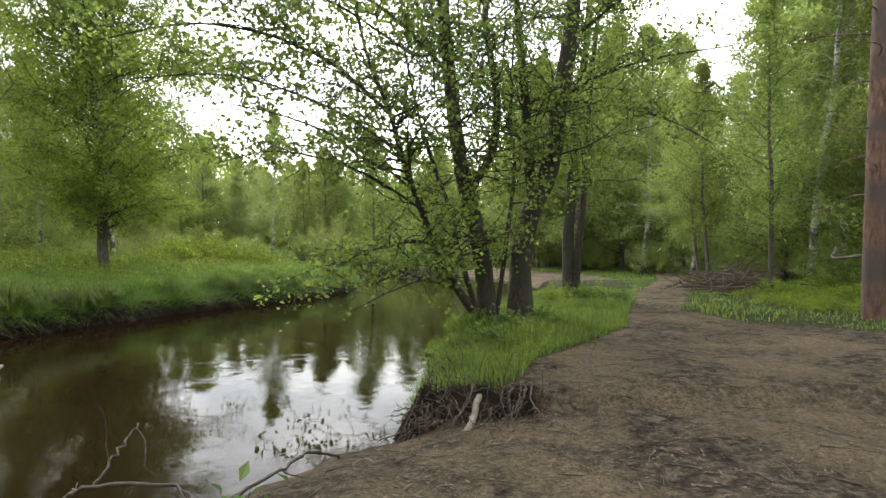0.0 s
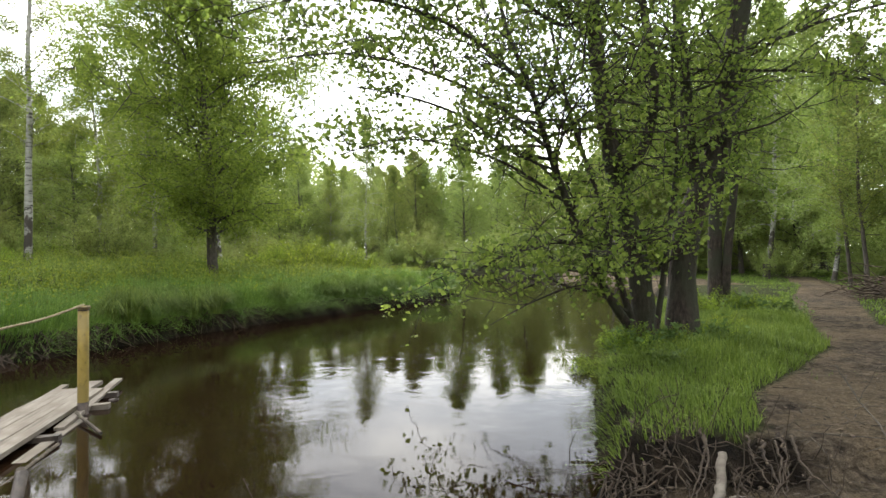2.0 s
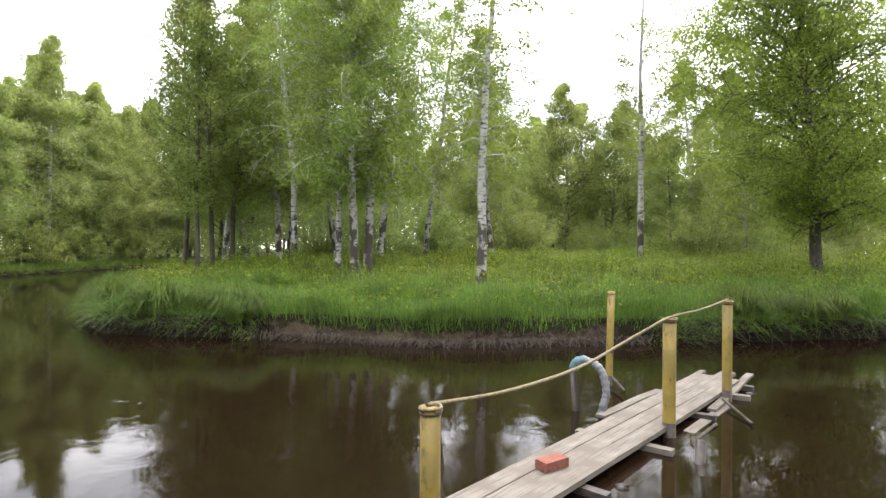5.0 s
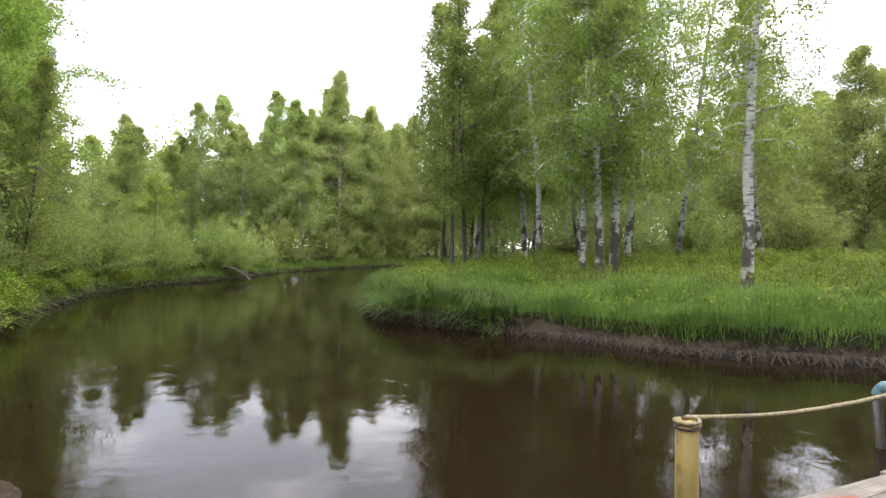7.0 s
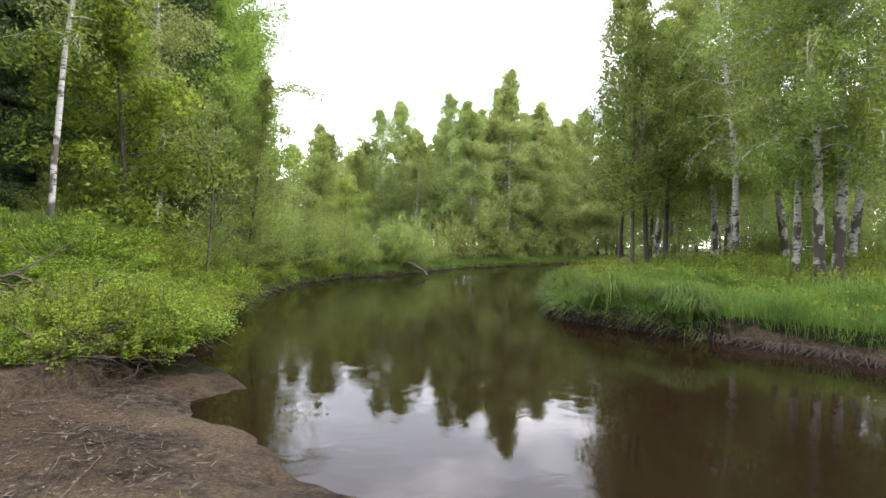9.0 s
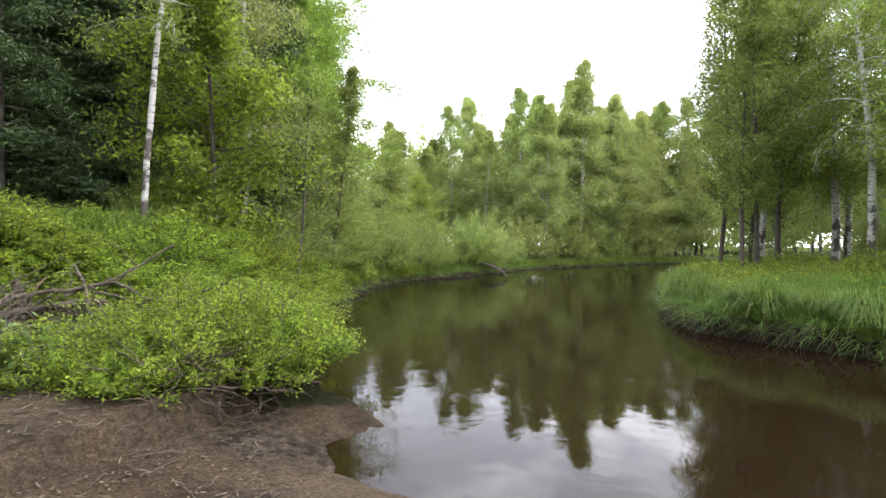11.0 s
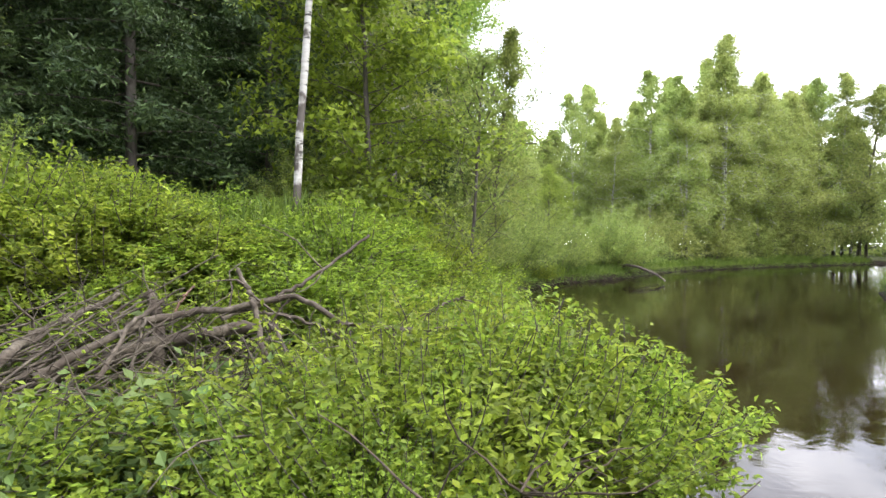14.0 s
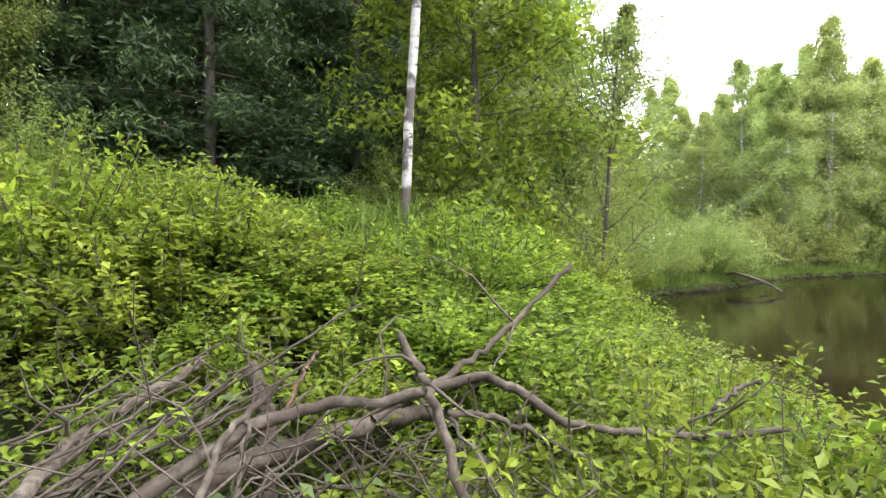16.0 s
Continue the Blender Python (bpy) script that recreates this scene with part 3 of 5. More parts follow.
def shrub(name, rng, radius, height, shoots, per, leaf_size, leaf, stem=M_DARK_BARK, wide=0.55, simple=False):
    """Arching shoots from one foot with leaves set along each."""
    root = new(name)
    t = Tubes()
    pos = []
    for i in range(shoots):
        a, r = rng.uniform(0, 2 * math.pi), radius * math.sqrt(rng.uniform(0, 1))
        tip = height * (1 - 0.55 * (r / radius) ** 2) * rng.uniform(0.65, 1.12)
        foot = np.array([math.cos(a) * r * 0.45, math.sin(a) * r * 0.45, -0.12])
        way = np.array([math.cos(a) * r * 0.7, math.sin(a) * r * 0.7, tip])
        s = grow(rng, foot, way, np.linalg.norm(way), 5, 0.13, -0.15)
        t.sweep(s, np.linspace(0.007, 0.002, 6), 4)
        u = rng.uniform(0.25, 1.0, per) ** 0.8 * 5
        j = np.minimum(u.astype(int), 4)
        pos.append(s[j] + (s[j + 1] - s[j]) * (u - j)[:, None] + rng.normal(0, leaf_size * 0.75, (per, 3)))
    child("stem", t.mesh(name + "_stem", stem), root)
    pos = np.concatenate(pos)
    v, q = leaves_at(rng, pos, leaf_size, wide, face=(0, 0, 1.2), simple=simple)
    child("foliage", mesh_from(name + "_foliage", v, q, leaf), root)
    return root


def put(master, x, y, size=1.0, turn=0.0, z=None, tall=1.0, tilt=0.0):
    zz = high(x, y) if z is None else z
    return copy_thing(master, pose(x, y, zz, tilt, 0, turn) @ Matrix.Diagonal((size, size, size * tall, 1)))


rng = np.random.default_rng(7)
PARK = []


def master(ob, label, category, group):
    """A pattern tree; its first planting moves the pattern itself."""
    tagged(ob, label, category, group)
    PARK.append(ob)
    return ob


birches = [master(tree("birch_tree", np.random.default_rng(20 + i), 12.5, 0.145, M_BIRCH, L_BIRCH, first=0.24, branches=60, reach=2.7, rise=1.0, droop=-1.1, twigs=6, leaves=46000, leaf_size=0.098, scatter=0.19),
                  "white-barked birch with a light green airy crown", "tree", "riverside birches") for i in range(3)]
thin_birches = [master(tree("birch_tree", np.random.default_rng(40 + i), 13.0, 0.12, M_BIRCH, L_BIRCH, first=0.28, branches=44, reach=1.7, rise=1.0, droop=-1.4, twigs=5, leaves=17000, leaf_size=0.085, scatter=0.16),
                       "slender white birch with a sparse hanging crown", "tree", "riverside birches") for i in range(2)]
broads = [master(tree("deciduous_tree", np.random.default_rng(60 + i), 12.0, 0.15, M_DARK_BARK, L_BROAD, first=0.14, branches=60, reach=3.6, rise=0.9, droop=-0.3, twigs=6, leaves=60000, leaf_size=0.094, scatter=0.22),
                 "dense fresh-green deciduous tree on a dark stem", "tree", "forest trees") for i in range(3)]
aspens = [master(tree("young_aspen", np.random.default_rng(80 + i), 10.0, 0.07, M_DARK_BARK, L_DULL, first=0.22, branches=44, reach=1.7, rise=1.1, droop=-0.2, twigs=5, leaves=19000, leaf_size=0.088, scatter=0.18),
                 "thin grey-stemmed young tree with pale foliage", "tree", "forest trees") for i in range(2)]
willows = [master(shrub("willow_bush", np.random.default_rng(100 + i), 2.2, 3.6, 150, 150, 0.082, L_DULL, simple=True), "rounded pale green willow bush", "bush", "river bushes") for i in range(2)]
spruces = [master(spruce("spruce_tree", np.random.default_rng(110 + i), 13, 2.3), "dark green spruce with drooping boughs", "tree", "dark spruces") for i in range(2)]
shrubs = [master(shrub("leafy_shrub", np.random.default_rng(120 + i), 0.75, 0.75, 75, 68, 0.043, L_SHRUB), "low bright yellow-green leafy shrub", "shrub", "bank shrubs") for i in range(3)]
mound_shrubs = [master(shrub("leafy_shrub", np.random.default_rng(126 + i), 0.95, 0.9, 110, 70, 0.044, L_SHRUB), "dense rounded yellow-green shrub overhanging the water", "shrub", "bank shrubs") for i in range(2)]
herbs = [master(shrub("nettle_clump", np.random.default_rng(130 + i), 0.4, 0.45, 22, 16, 0.085, L_HERB, L_HERB, 0.6), "clump of broad-leaved green nettles", "herb", "bank herbs") for i in range(2)]

far_birches = [master(tree("birch_tree", np.random.default_rng(140 + i), 12.5, 0.115, M_BIRCH, L_FAR, first=0.2, branches=58, reach=2.2, rise=1.0, droop=-1.0, twigs=4, leaves=26000, leaf_size=0.12, scatter=0.25, sides=5),
                      "pale birch standing back in the woods", "tree", "riverside birches") for i in range(2)]
far_broads = [master(tree("deciduous_tree", np.random.default_rng(150 + i), 12.0, 0.14, M_DARK_BARK, L_FAR, first=0.1, branches=62, reach=3.2, rise=0.9, droop=-0.3, twigs=4, leaves=36000, leaf_size=0.122, scatter=0.28, sides=5),
                     "leafy green tree standing back in the woods", "tree", "forest trees") for i in range(2)]
far_willows = [master(shrub("willow_bush", np.random.default_rng(160 + i), 2.2, 3.6, 80, 150, 0.115, L_FAR, simple=True), "pale green bush in the undergrowth of the woods", "bush", "river bushes") for i in range(2)]


def polar(azimuth, d, ox=-1.3, oy=0.7):
    return ox + d * math.sin(radians(azimuth)), oy + d * math.cos(radians(azimuth))


# single trees that can be told apart on the far bank
for k, x, y, size, tall, turn in ((1, -12.7, 7.5, 0.95, 1.0, 0), (1, -22.8, 5.3, 1.0, 1.0, 130), (0, -23.0, 10.8, 1.0, 1.0, 220), (1, -17.6, 5.4, 0.8, 1.1, 300)):
    put(thin_birches[k], x, y, size, turn, tall=tall)
for k, x, y, size, tall, turn in ((0, -17.2, 6.2, 0.95, 1.05, 10), (1, -17.0, 5.8, 0.85, 1.1, 190), (2, -16.5, 28.0, 0.9, 1.0, 40), (0, -19.5, 27.0, 0.8, 1.0, 80), (1, -24.5, 29.0, 0.95, 1.0, 200),
                              (2, -21.0, 13.0, 0.8, 1.0, 20), (0, 17.0, 45.0, 1.1, 1.0, 150), (1, 18.6, 46.0, 1.1, 1.0, 250), (2, -24.5, 7.4, 1.0, 1.1, 70), (0, -26.8, 5.4, 1.0, 1.1, 130), (1, -20.6, 7.8, 0.9, 1.1, 330),
                              (1, -30.0, 3.4, 1.0, 1.0, 10), (2, -33.0, 4.8, 1.05, 1.0, 100), (0, -29.0, 6.4, 1.0, 1.1, 280)):
    put(birches[k], x, y, size, turn, tall=tall)
big_tree = tagged(tree("deciduous_tree", np.random.default_rng(64), 13.5, 0.17, M_DARK_BARK, L_BROAD, first=0.13, branches=120, reach=4.2, rise=0.9, droop=-0.3, twigs=8, leaves=190000, leaf_size=0.105, scatter=0.24),
                  "large dense fresh-green tree on a single dark stem", "tree", "forest trees")
big_tree.matrix_basis = pose(-11.7, 19.3, high(-11.7, 19.3), 0, 0, 35)
for k, x, y, size, turn in ((0, -25.2, 2.6, 1.25, 0), (1, -26.3, 3.4, 1.35, 70), (0, -24.4, 1.9, 1.1, 200), (1, -27.6, 1.6, 1.25, 300)):
    put(aspens[k], x, y, size, turn)

dead_top = tagged(tree("birch_tree", np.random.default_rng(71), 13.8, 0.13, M_BIRCH, L_BIRCH, first=0.3, branches=30, reach=1.9, rise=1.3, droop=-0.2, twigs=6, leaves=13000, leaf_size=0.085, scatter=0.18, leaf_top=0.72),
                  "tall birch with a bare dead top", "tree", "riverside birches")
dead_top.matrix_basis = pose(-17.9, 18.1, high(-17.9, 18.1), 0, 0, 60)

# woods, planted stretch by stretch: azimuth from, to, distance from, to, count, kinds, size
FAR = far_birches + far_broads
# azimuth 46 to 175: unseen trees behind the camera, added to close reflections
WOODS = [
    (-92, -58, 30, 60, 28, far_birches + far_broads[:1], 0.85), (-60, -32, 30, 62, 30, FAR, 0.8), (-34, -8, 48, 72, 46, FAR + aspens[:1], 0.9),
    (-8, 14, 50, 74, 24, FAR, 0.9), (14, 27, 50, 70, 14, FAR, 1.0), (26, 46, 17, 40, 20, FAR + aspens, 0.95), (46, 110, 14, 34, 22, far_broads + spruces, 1.0),
    (-121, -112, 38, 60, 12, FAR, 0.72), (-112, -105, 44, 58, 10, far_birches, 1.0), (-105, -98, 42, 56, 12, far_birches, 1.1), (-99, -86, 46, 62, 22, FAR, 1.08), (9, 27, 34, 50, 15, FAR, 1.1),
    (-136, -127, 16, 30, 12, broads[:2] + birches[:1], 1.0), (-150, -128, 15, 27, 10, spruces, 1.1), (-185, -150, 15, 30, 12, aspens + spruces[:1], 1.0), (110, 175, 16, 34, 16, far_broads + spruces, 1.0)]
for a0, a1, d0, d1, count, kinds, size in WOODS:
    for i in range(count):
        for _ in range(12):
            x, y = polar(a0 + (a1 - a0) * (i + rng.uniform(0.1, 0.9)) / count, math.sqrt(rng.uniform(d0 * d0, d1 * d1)))
            h, bare, earth_and_dim, s = plan(np.array([x]), np.array([y]))
            if s[0] > 2.0 and bare[0] < 0.3:
                break
        else:
            continue
        put(kinds[rng.integers(0, len(kinds))], x, y, size * rng.uniform(0.82, 1.15), rng.uniform(0, 360), tall=rng.uniform(0.92, 1.1))

# the wooded rise at the walk's end
for k, x, y, size, turn in ((0, -9.4, -12.8, 1.0, 0), (1, -11.8, -12.2, 0.95, 50), (0, -13.0, -14.0, 1.1, 100), (0, -10.6, -15.0, 1.15, 210), (1, -7.6, -14.2, 1.05, 150), (0, -5.4, -15.5, 1.1, 10), (1, -8.6, -17.0, 1.2, 80), (0, -3.4, -16.5, 1.1, 120), (1, -6.6, -17.6, 1.2, 40), (0, -11.2, -18.0, 1.2, 70), (1, -14.6, -16.6, 1.1, 130), (0, -4.6, -19.0, 1.2, 200),
                         (0, -12.6, -20.2, 1.2, 310), (0, -11.4, -13.4, 0.9, 170)):
    put(spruces[k], x, y, size, turn)
# k 0 and 1: far birches, whose haze-lightened leaves brighten this stand
for k, x, y, size, tall, turn in ((0, -13.5, -10.7, 0.74, 1.1, 30), (1, -14.4, -12.2, 0.74, 1.15, 80), (2, -17.0, -13.0, 0.55, 1.1, 140), (0, -20.5, -13.6, 0.44, 1.1, 220), (1, -25, -14.2, 0.45, 1.0, 260), (2, -30, -13.0, 0.42, 1.0, 300)):
    put((far_birches, far_birches, broads)[k][k], x, y, size, turn, tall=tall)
edge_birch = tagged(tree("birch_tree", np.random.default_rng(48), 10.5, 0.046, M_BIRCH, L_BIRCH, first=0.36, branches=40, reach=1.6, rise=0.9, droop=-1.0, twigs=5, leaves=11000, leaf_size=0.07, scatter=0.17, lean=0.005),
                    "slender white birch with a peeled red-brown foot", "tree", "riverside birches")
edge_birch.matrix_basis = pose(-9.28, -9.06, high(-9.28, -9.06), 0, 0, 90)
rowan = tagged(tree("rowan_tree", np.random.default_rng(49), 5.5, 0.05, M_DARK_BARK, L_SHRUB, first=0.10, branches=44, reach=1.7, rise=0.5, droop=-0.2, twigs=5, leaves=17000, leaf_size=0.115, scatter=0.18),
               "young rowan with fresh light green leaves", "tree", "forest trees")
rowan.matrix_basis = pose(-11.4, -9.4, high(-11.4, -9.4), 0, 0, 10)
for k, x, y, size, turn in ((0, -16.6, -10.2, 0.62, 0), (1, -15.7, -9.4, 0.62, 50), (0, -4.2, -12.5, 0.55, 30), (1, -5.2, -13.0, 0.6, 130), (0, -6.0, -12.2, 0.5, 230), (1, -3.2, -13.4, 0.6, 330), (0, -6.8, -12.9, 0.55, 80), (1, -4.7, -13.6, 0.6, 10)):
    put(aspens[k], x, y, size, turn)
for k, x, y, size in ((0, -19, -11.2, 0.75), (1, -22.5, -12.0, 0.9), (0, -26.5, -11.6, 0.9), (1, -30.5, -10.6, 0.95), (0, -35, -10.4, 1.0), (1, -40, -9.0, 1.1), (0, -45, -7.0, 1.1), (1, -50, -4.8, 1.1), (0, -55, -1.5, 1.1),
                       (1, -15, 42, 1.2), (0, -9, 46, 1.2), (1, -2, 46, 1.2), (0, 4, 42, 1.1), (1, -20, 46, 1.1), (0, 9, 42, 1.0), (1, 14, 24, 0.8), (0, 13, 20, 0.75), (1, 11.5, 15.5, 0.6),
                       (0, 17, 31, 0.9), (1, 12, 11.8, 0.55), (0, 10.5, 10.0, 0.5), (1, -31, 8, 0.6), (0, -28, 15, 0.6), (1, -24, 21, 0.6), (0, -30, 27, 0.7), (1, -20, 33, 0.7), (0, -11.0, -10.2, 0.5), (1, -8.4, 45.0, 0.75), (0, -5.6, 43.0, 0.7), (1, -3.0, 41.3, 0.65), (0, -11.5, 45.8, 0.8),
                       (1, -13.2, -9.2, 0.55), (0, -15.4, -10.2, 0.6), (1, -17.6, -11.2, 0.65), (0, -30.6, -9.9, 0.75), (1, -6.6, -11.9, 0.45), (0, -4.9, -12.2, 0.5)):
    put((willows if math.hypot(x + 2, y) < 32 else far_willows)[k], x, y, size, rng.uniform(0, 360))

r = np.random.default_rng(90)
for i in range(95):
    x, y = polar(r.uniform(-128, 44), r.uniform(27, 60))
    if plan(np.array([x]), np.array([y]))[3][0] > 3.5 and plan(np.array([x]), np.array([y]))[1][0] < 0.3:
        put(far_willows[i % 2], x, y, r.uniform(0.5, 1.05), r.uniform(0, 360))
for x, y, size in ((-9.6, 24.6, 1.9), (-10.8, 25.4, 2.3), (-11.6, 24.4, 1.6), (-8.6, 25.8, 1.8), (-12.6, 26.0, 2.0)):
    put(shrubs[0], x, y, size, size * 90, tall=1.25)
nw = 300000
az, dd = r.uniform(-np.pi, np.pi, nw), r.uniform(74, 96, nw)
wh = 13.2 + 2.0 * np.sin(az * 9) + 1.6 * np.sin(az * 31 + 1) + 1.2 * np.sin(az * 67 + 2)
wp = np.stack([-1.3 + dd * np.sin(az), 0.7 + dd * np.cos(az), wh * r.uniform(0, 1, nw) ** 0.75 * r.uniform(0.8, 1.08, nw)], 1)
wv2, wq2 = leaves_at(r, wp, 0.62, 0.7, simple=True)
tagged(new("far_woods", mesh_from("far_woods", wv2, wq2, L_FAR)), "distant band of pale green deciduous forest", "forest", kind="stuff")

# ---- alders at the water's edge ----
ALDER = [
    (0.17, 0.07, [(0.75, 9.0, 0.25), (0.7, 9.0, 0.94), (0.6, 9.0, 1.67), (0.36, 9.0, 2.67), (0.2, 9.0, 3.49), (0.07, 9.0, 4.58), (-0.03, 9.0, 5.7), (-0.1, 9.1, 7.6), (0.0, 9.2, 9.8)]),
    (0.075, 0.03, [(0.42, 9.0, 2.6), (0.77, 9.0, 3.22), (0.85, 9.0, 4.04), (0.71, 9.0, 4.95), (0.66, 9.0, 5.7), (0.8, 9.0, 7.4), (0.9, 9.1, 8.6)]),
    (0.20, 0.08, [(1.3, 9.4, 0.25), (1.34, 9.4, 1.68), (1.53, 9.4, 2.44), (1.81, 9.4, 3.11), (1.94, 9.4, 4.16), (2.12, 9.4, 5.3), (2.2, 9.4, 6.4), (2.4, 9.5, 8.2), (2.5, 9.5, 10)]),
    (0.10, 0.04, [(1.52, 9.4, 2.4), (1.44, 9.5, 3.22), (1.4, 9.6, 4.21), (1.3, 9.7, 5.41), (1.22, 9.7, 6.4), (1.2, 9.8, 8.5)]),
    (0.068, 0.018, [(0.66, 8.95, 0.4), (0.06, 8.6, 1.32), (-0.34, 8.4, 2.26), (-0.63, 8.2, 3.07), (-0.79, 8.1, 3.63), (-1.11, 8.0, 4.41), (-1.3, 7.8, 5.3)]),
    (0.026, 0.008, [(-0.58, 8.25, 2.8), (-1.1, 8.0, 2.91), (-1.55, 7.8, 3.23), (-2.17, 7.5, 3.43), (-2.8, 7.3, 3.53)]),
    (0.055, 0.015, [(0.6, 8.9, 0.5), (0.23, 8.7, 1.67), (0.09, 8.6, 2.28), (-0.22, 8.4, 3.11), (-0.39, 8.3, 3.68), (-0.6, 8.1, 4.6)]),
    (0.045, 0.015, [(0.85, 9.0, 0.4), (1.05, 9.0, 2.04), (1.14, 9.0, 2.95), (1.08, 9.0, 3.86), (1.1, 8.9, 5.2)]),
    (0.032, 0.010, [(-0.02, 9.0, 4.86), (-0.41, 8.7, 4.66), (-0.83, 8.4, 4.81), (-1.52, 8.0, 5.13), (-2.3, 7.6, 5.3)]),
    (0.032, 0.010, [(2.03, 9.4, 4.25), (2.64, 9.2, 4.58), (3.58, 9.0, 4.8), (4.57, 8.8, 4.91)]),
    (0.035, 0.008, [(0.07, 9.0, 4.5), (-0.9, 8.3, 5.2), (-2.2, 7.6, 5.6), (-3.4, 7.0, 5.5)]),
    (0.035, 0.008, [(-0.03, 9.0, 5.6), (-1.2, 8.2, 6.3), (-2.8, 7.4, 6.6), (-4.0, 6.8, 6.4)]),
    (0.022, 0.006, [(-0.79, 8.1, 3.6), (-1.6, 7.6, 4.2), (-2.6, 7.2, 4.5), (-3.3, 6.9, 4.4)]),
    (0.035, 0.008, [(2.12, 9.4, 5.2), (3.2, 8.9, 5.9), (4.4, 8.5, 6.0)]),
    (0.022, 0.006, [(0.06, 8.6, 1.32), (-0.37, 8.3, 1.41), (-0.76, 8.0, 1.25), (-1.13, 7.8, 1.08)]),
    (0.020, 0.006, [(0.45, 8.8, 0.85), (-0.1, 8.5, 1.2), (-0.7, 8.2, 1.05), (-1.3, 7.9, 0.75)]),
    (0.022, 0.006, [(0.23, 8.7, 1.67), (-0.5, 8.2, 1.75), (-1.1, 7.9, 1.6), (-1.65, 7.7, 1.3)]),
    (0.026, 0.006, [(-0.79, 8.1, 3.63), (-1.8, 7.5, 4.3), (-3.1, 7.1, 4.5), (-4.3, 6.9, 4.2)]),
    (0.026, 0.006, [(-0.63, 8.2, 3.07), (-1.6, 7.7, 3.6), (-2.8, 7.3, 3.9), (-4.0, 7.0, 3.75)]),
    (0.022, 0.006, [(-0.34, 8.4, 2.26), (-1.2, 7.9, 2.75), (-2.2, 7.5, 2.95), (-3.0, 7.3, 2.75)]),
    (0.026, 0.006, [(1.94, 9.4, 4.16), (2.7, 9.0, 4.0), (3.5, 8.7, 3.7), (4.1, 8.5, 3.3)]),
    (0.030, 0.007, [(2.2, 9.4, 6.4), (3.3, 9.0, 6.6), (4.6, 8.7, 6.4), (5.6, 8.5, 6.0)]),
]
ALDER_BACK = [
    (0.15, 0.06, [(3.05, 13.4, 0.2), (3.0, 13.4, 1.83), (3.08, 13.4, 3.19), (3.17, 13.4, 4.95), (3.43, 13.4, 6.86), (3.5, 13.4, 9)]),
    (0.10, 0.04, [(3.22, 13.4, 0.3), (3.2, 13.3, 1.43), (3.37, 13.3, 3.18), (3.46, 13.2, 5.58), (3.7, 13.1, 8)]),
]


def alder(name, stems, seed, per_metre, leaves, leaf_size, label):
    r = np.random.default_rng(seed)
    root = tagged(new(name), label, "tree", "riverside alders")
    anchor = []
    for r0, r1, pts in stems:
        t = Tubes()
        line = bend(pts, 5 * len(pts))
        rad = np.linspace(r0, r1, len(line))
        if r0 > 0.1:
            rad[:4] *= np.array([1.5, 1.3, 1.15, 1.05])
        t.sweep(line, rad, 10 if r0 > 0.06 else 6, 0.05, r)
        seg = np.linalg.norm(np.diff(line, axis=0), axis=1)
        for _ in range(int(seg.sum() * per_metre)):
            i = r.integers(1, len(line) - 1)
            if line[i][2] < 3.0 and r0 > 0.07 or line[i][2] < 0.95:
                continue
            a = r.uniform(0, 2 * math.pi)
            length = r.uniform(0.9, 2.6) * (1.0 if r0 > 0.06 else 0.62)
            way = np.array([math.cos(a) - 0.25, math.sin(a) - 0.15, r.uniform(0.0, 0.6)])
            b = grow(r, line[i], way, length, 7, 0.2, 0.1)
            t.sweep(b, np.linspace(min(0.5 * rad[i], 0.02), 0.004, 8), 4)
            anchor += list(b[4:])
            for _ in range(6):
                j = r.integers(2, 8)
                tw = grow(r, b[j], (b[j] - b[j - 1]) / 0.3 + r.normal(0, 0.8, 3), length * r.uniform(0.2, 0.45), 4, 0.25, 0)
                t.sweep(tw, np.linspace(0.006, 0.002, 5), 4)
                anchor += list(tw[1:])
        child("trunk" if r0 > 0.06 else "limb", t.mesh("alder_stem", M_ALDER_BARK), root)
    anchor = np.array(anchor)
    pos = anchor[r.integers(0, len(anchor), leaves)] + r.normal(0, 0.085, (leaves, 3))
    v, q = leaves_at(r, pos, leaf_size, 0.8, droop=0.25)
    child("crown", mesh_from("alder_crown", v, q, L_ALDER), root)
    return root


alder("alder_tree", ALDER, 5, 6.5, 37000, 0.067, "many-stemmed dark-barked alder leaning over the water")
alder("alder_tree", ALDER_BACK, 6, 7, 19000, 0.068, "twin-stemmed dark alder beside the path")

# ---- pine by the clearing ----
pine = tagged(new("pine_tree"), "tall reddish pine with bare dead branches", "tree")
pt = Tubes()
pt.sweep(bend([(7.72, 10.0, 0.1), (7.74, 10.0, 2.5), (7.8, 10.0, 5.5), (7.9, 10.0, 9), (7.9, 10.1, 13)], 24), np.linspace(0.19, 0.08, 24), 12, 0.03, rng)
for i in range(22):
    z = 2.2 + i * 0.42
    a = rng.uniform(0, 6.28)
    b = grow(rng, (7.76, 10.0, z), (math.cos(a), math.sin(a), 0.1), rng.uniform(0.8, 2.2), 6, 0.15, -0.3)
    pt.sweep(b, np.linspace(0.016, 0.004, 7), 4)
    for _ in range(4):
        pt.sweep(grow(rng, b[rng.integers(2, 6)], rng.normal(0, 1, 3), rng.uniform(0.2, 0.7), 3, 0.2, -0.2), np.linspace(0.006, 0.002, 4), 4)
child("trunk", pt.mesh("pine_trunk", M_PINE_BARK), pine)
ppos = np.array([7.9, 10, 11.5]) + rng.normal(0, 1, (2600, 3)) * np.array([1.3, 1.3, 1.5])
pv, pq = leaves_at(rng, ppos, 0.25, 0.3)
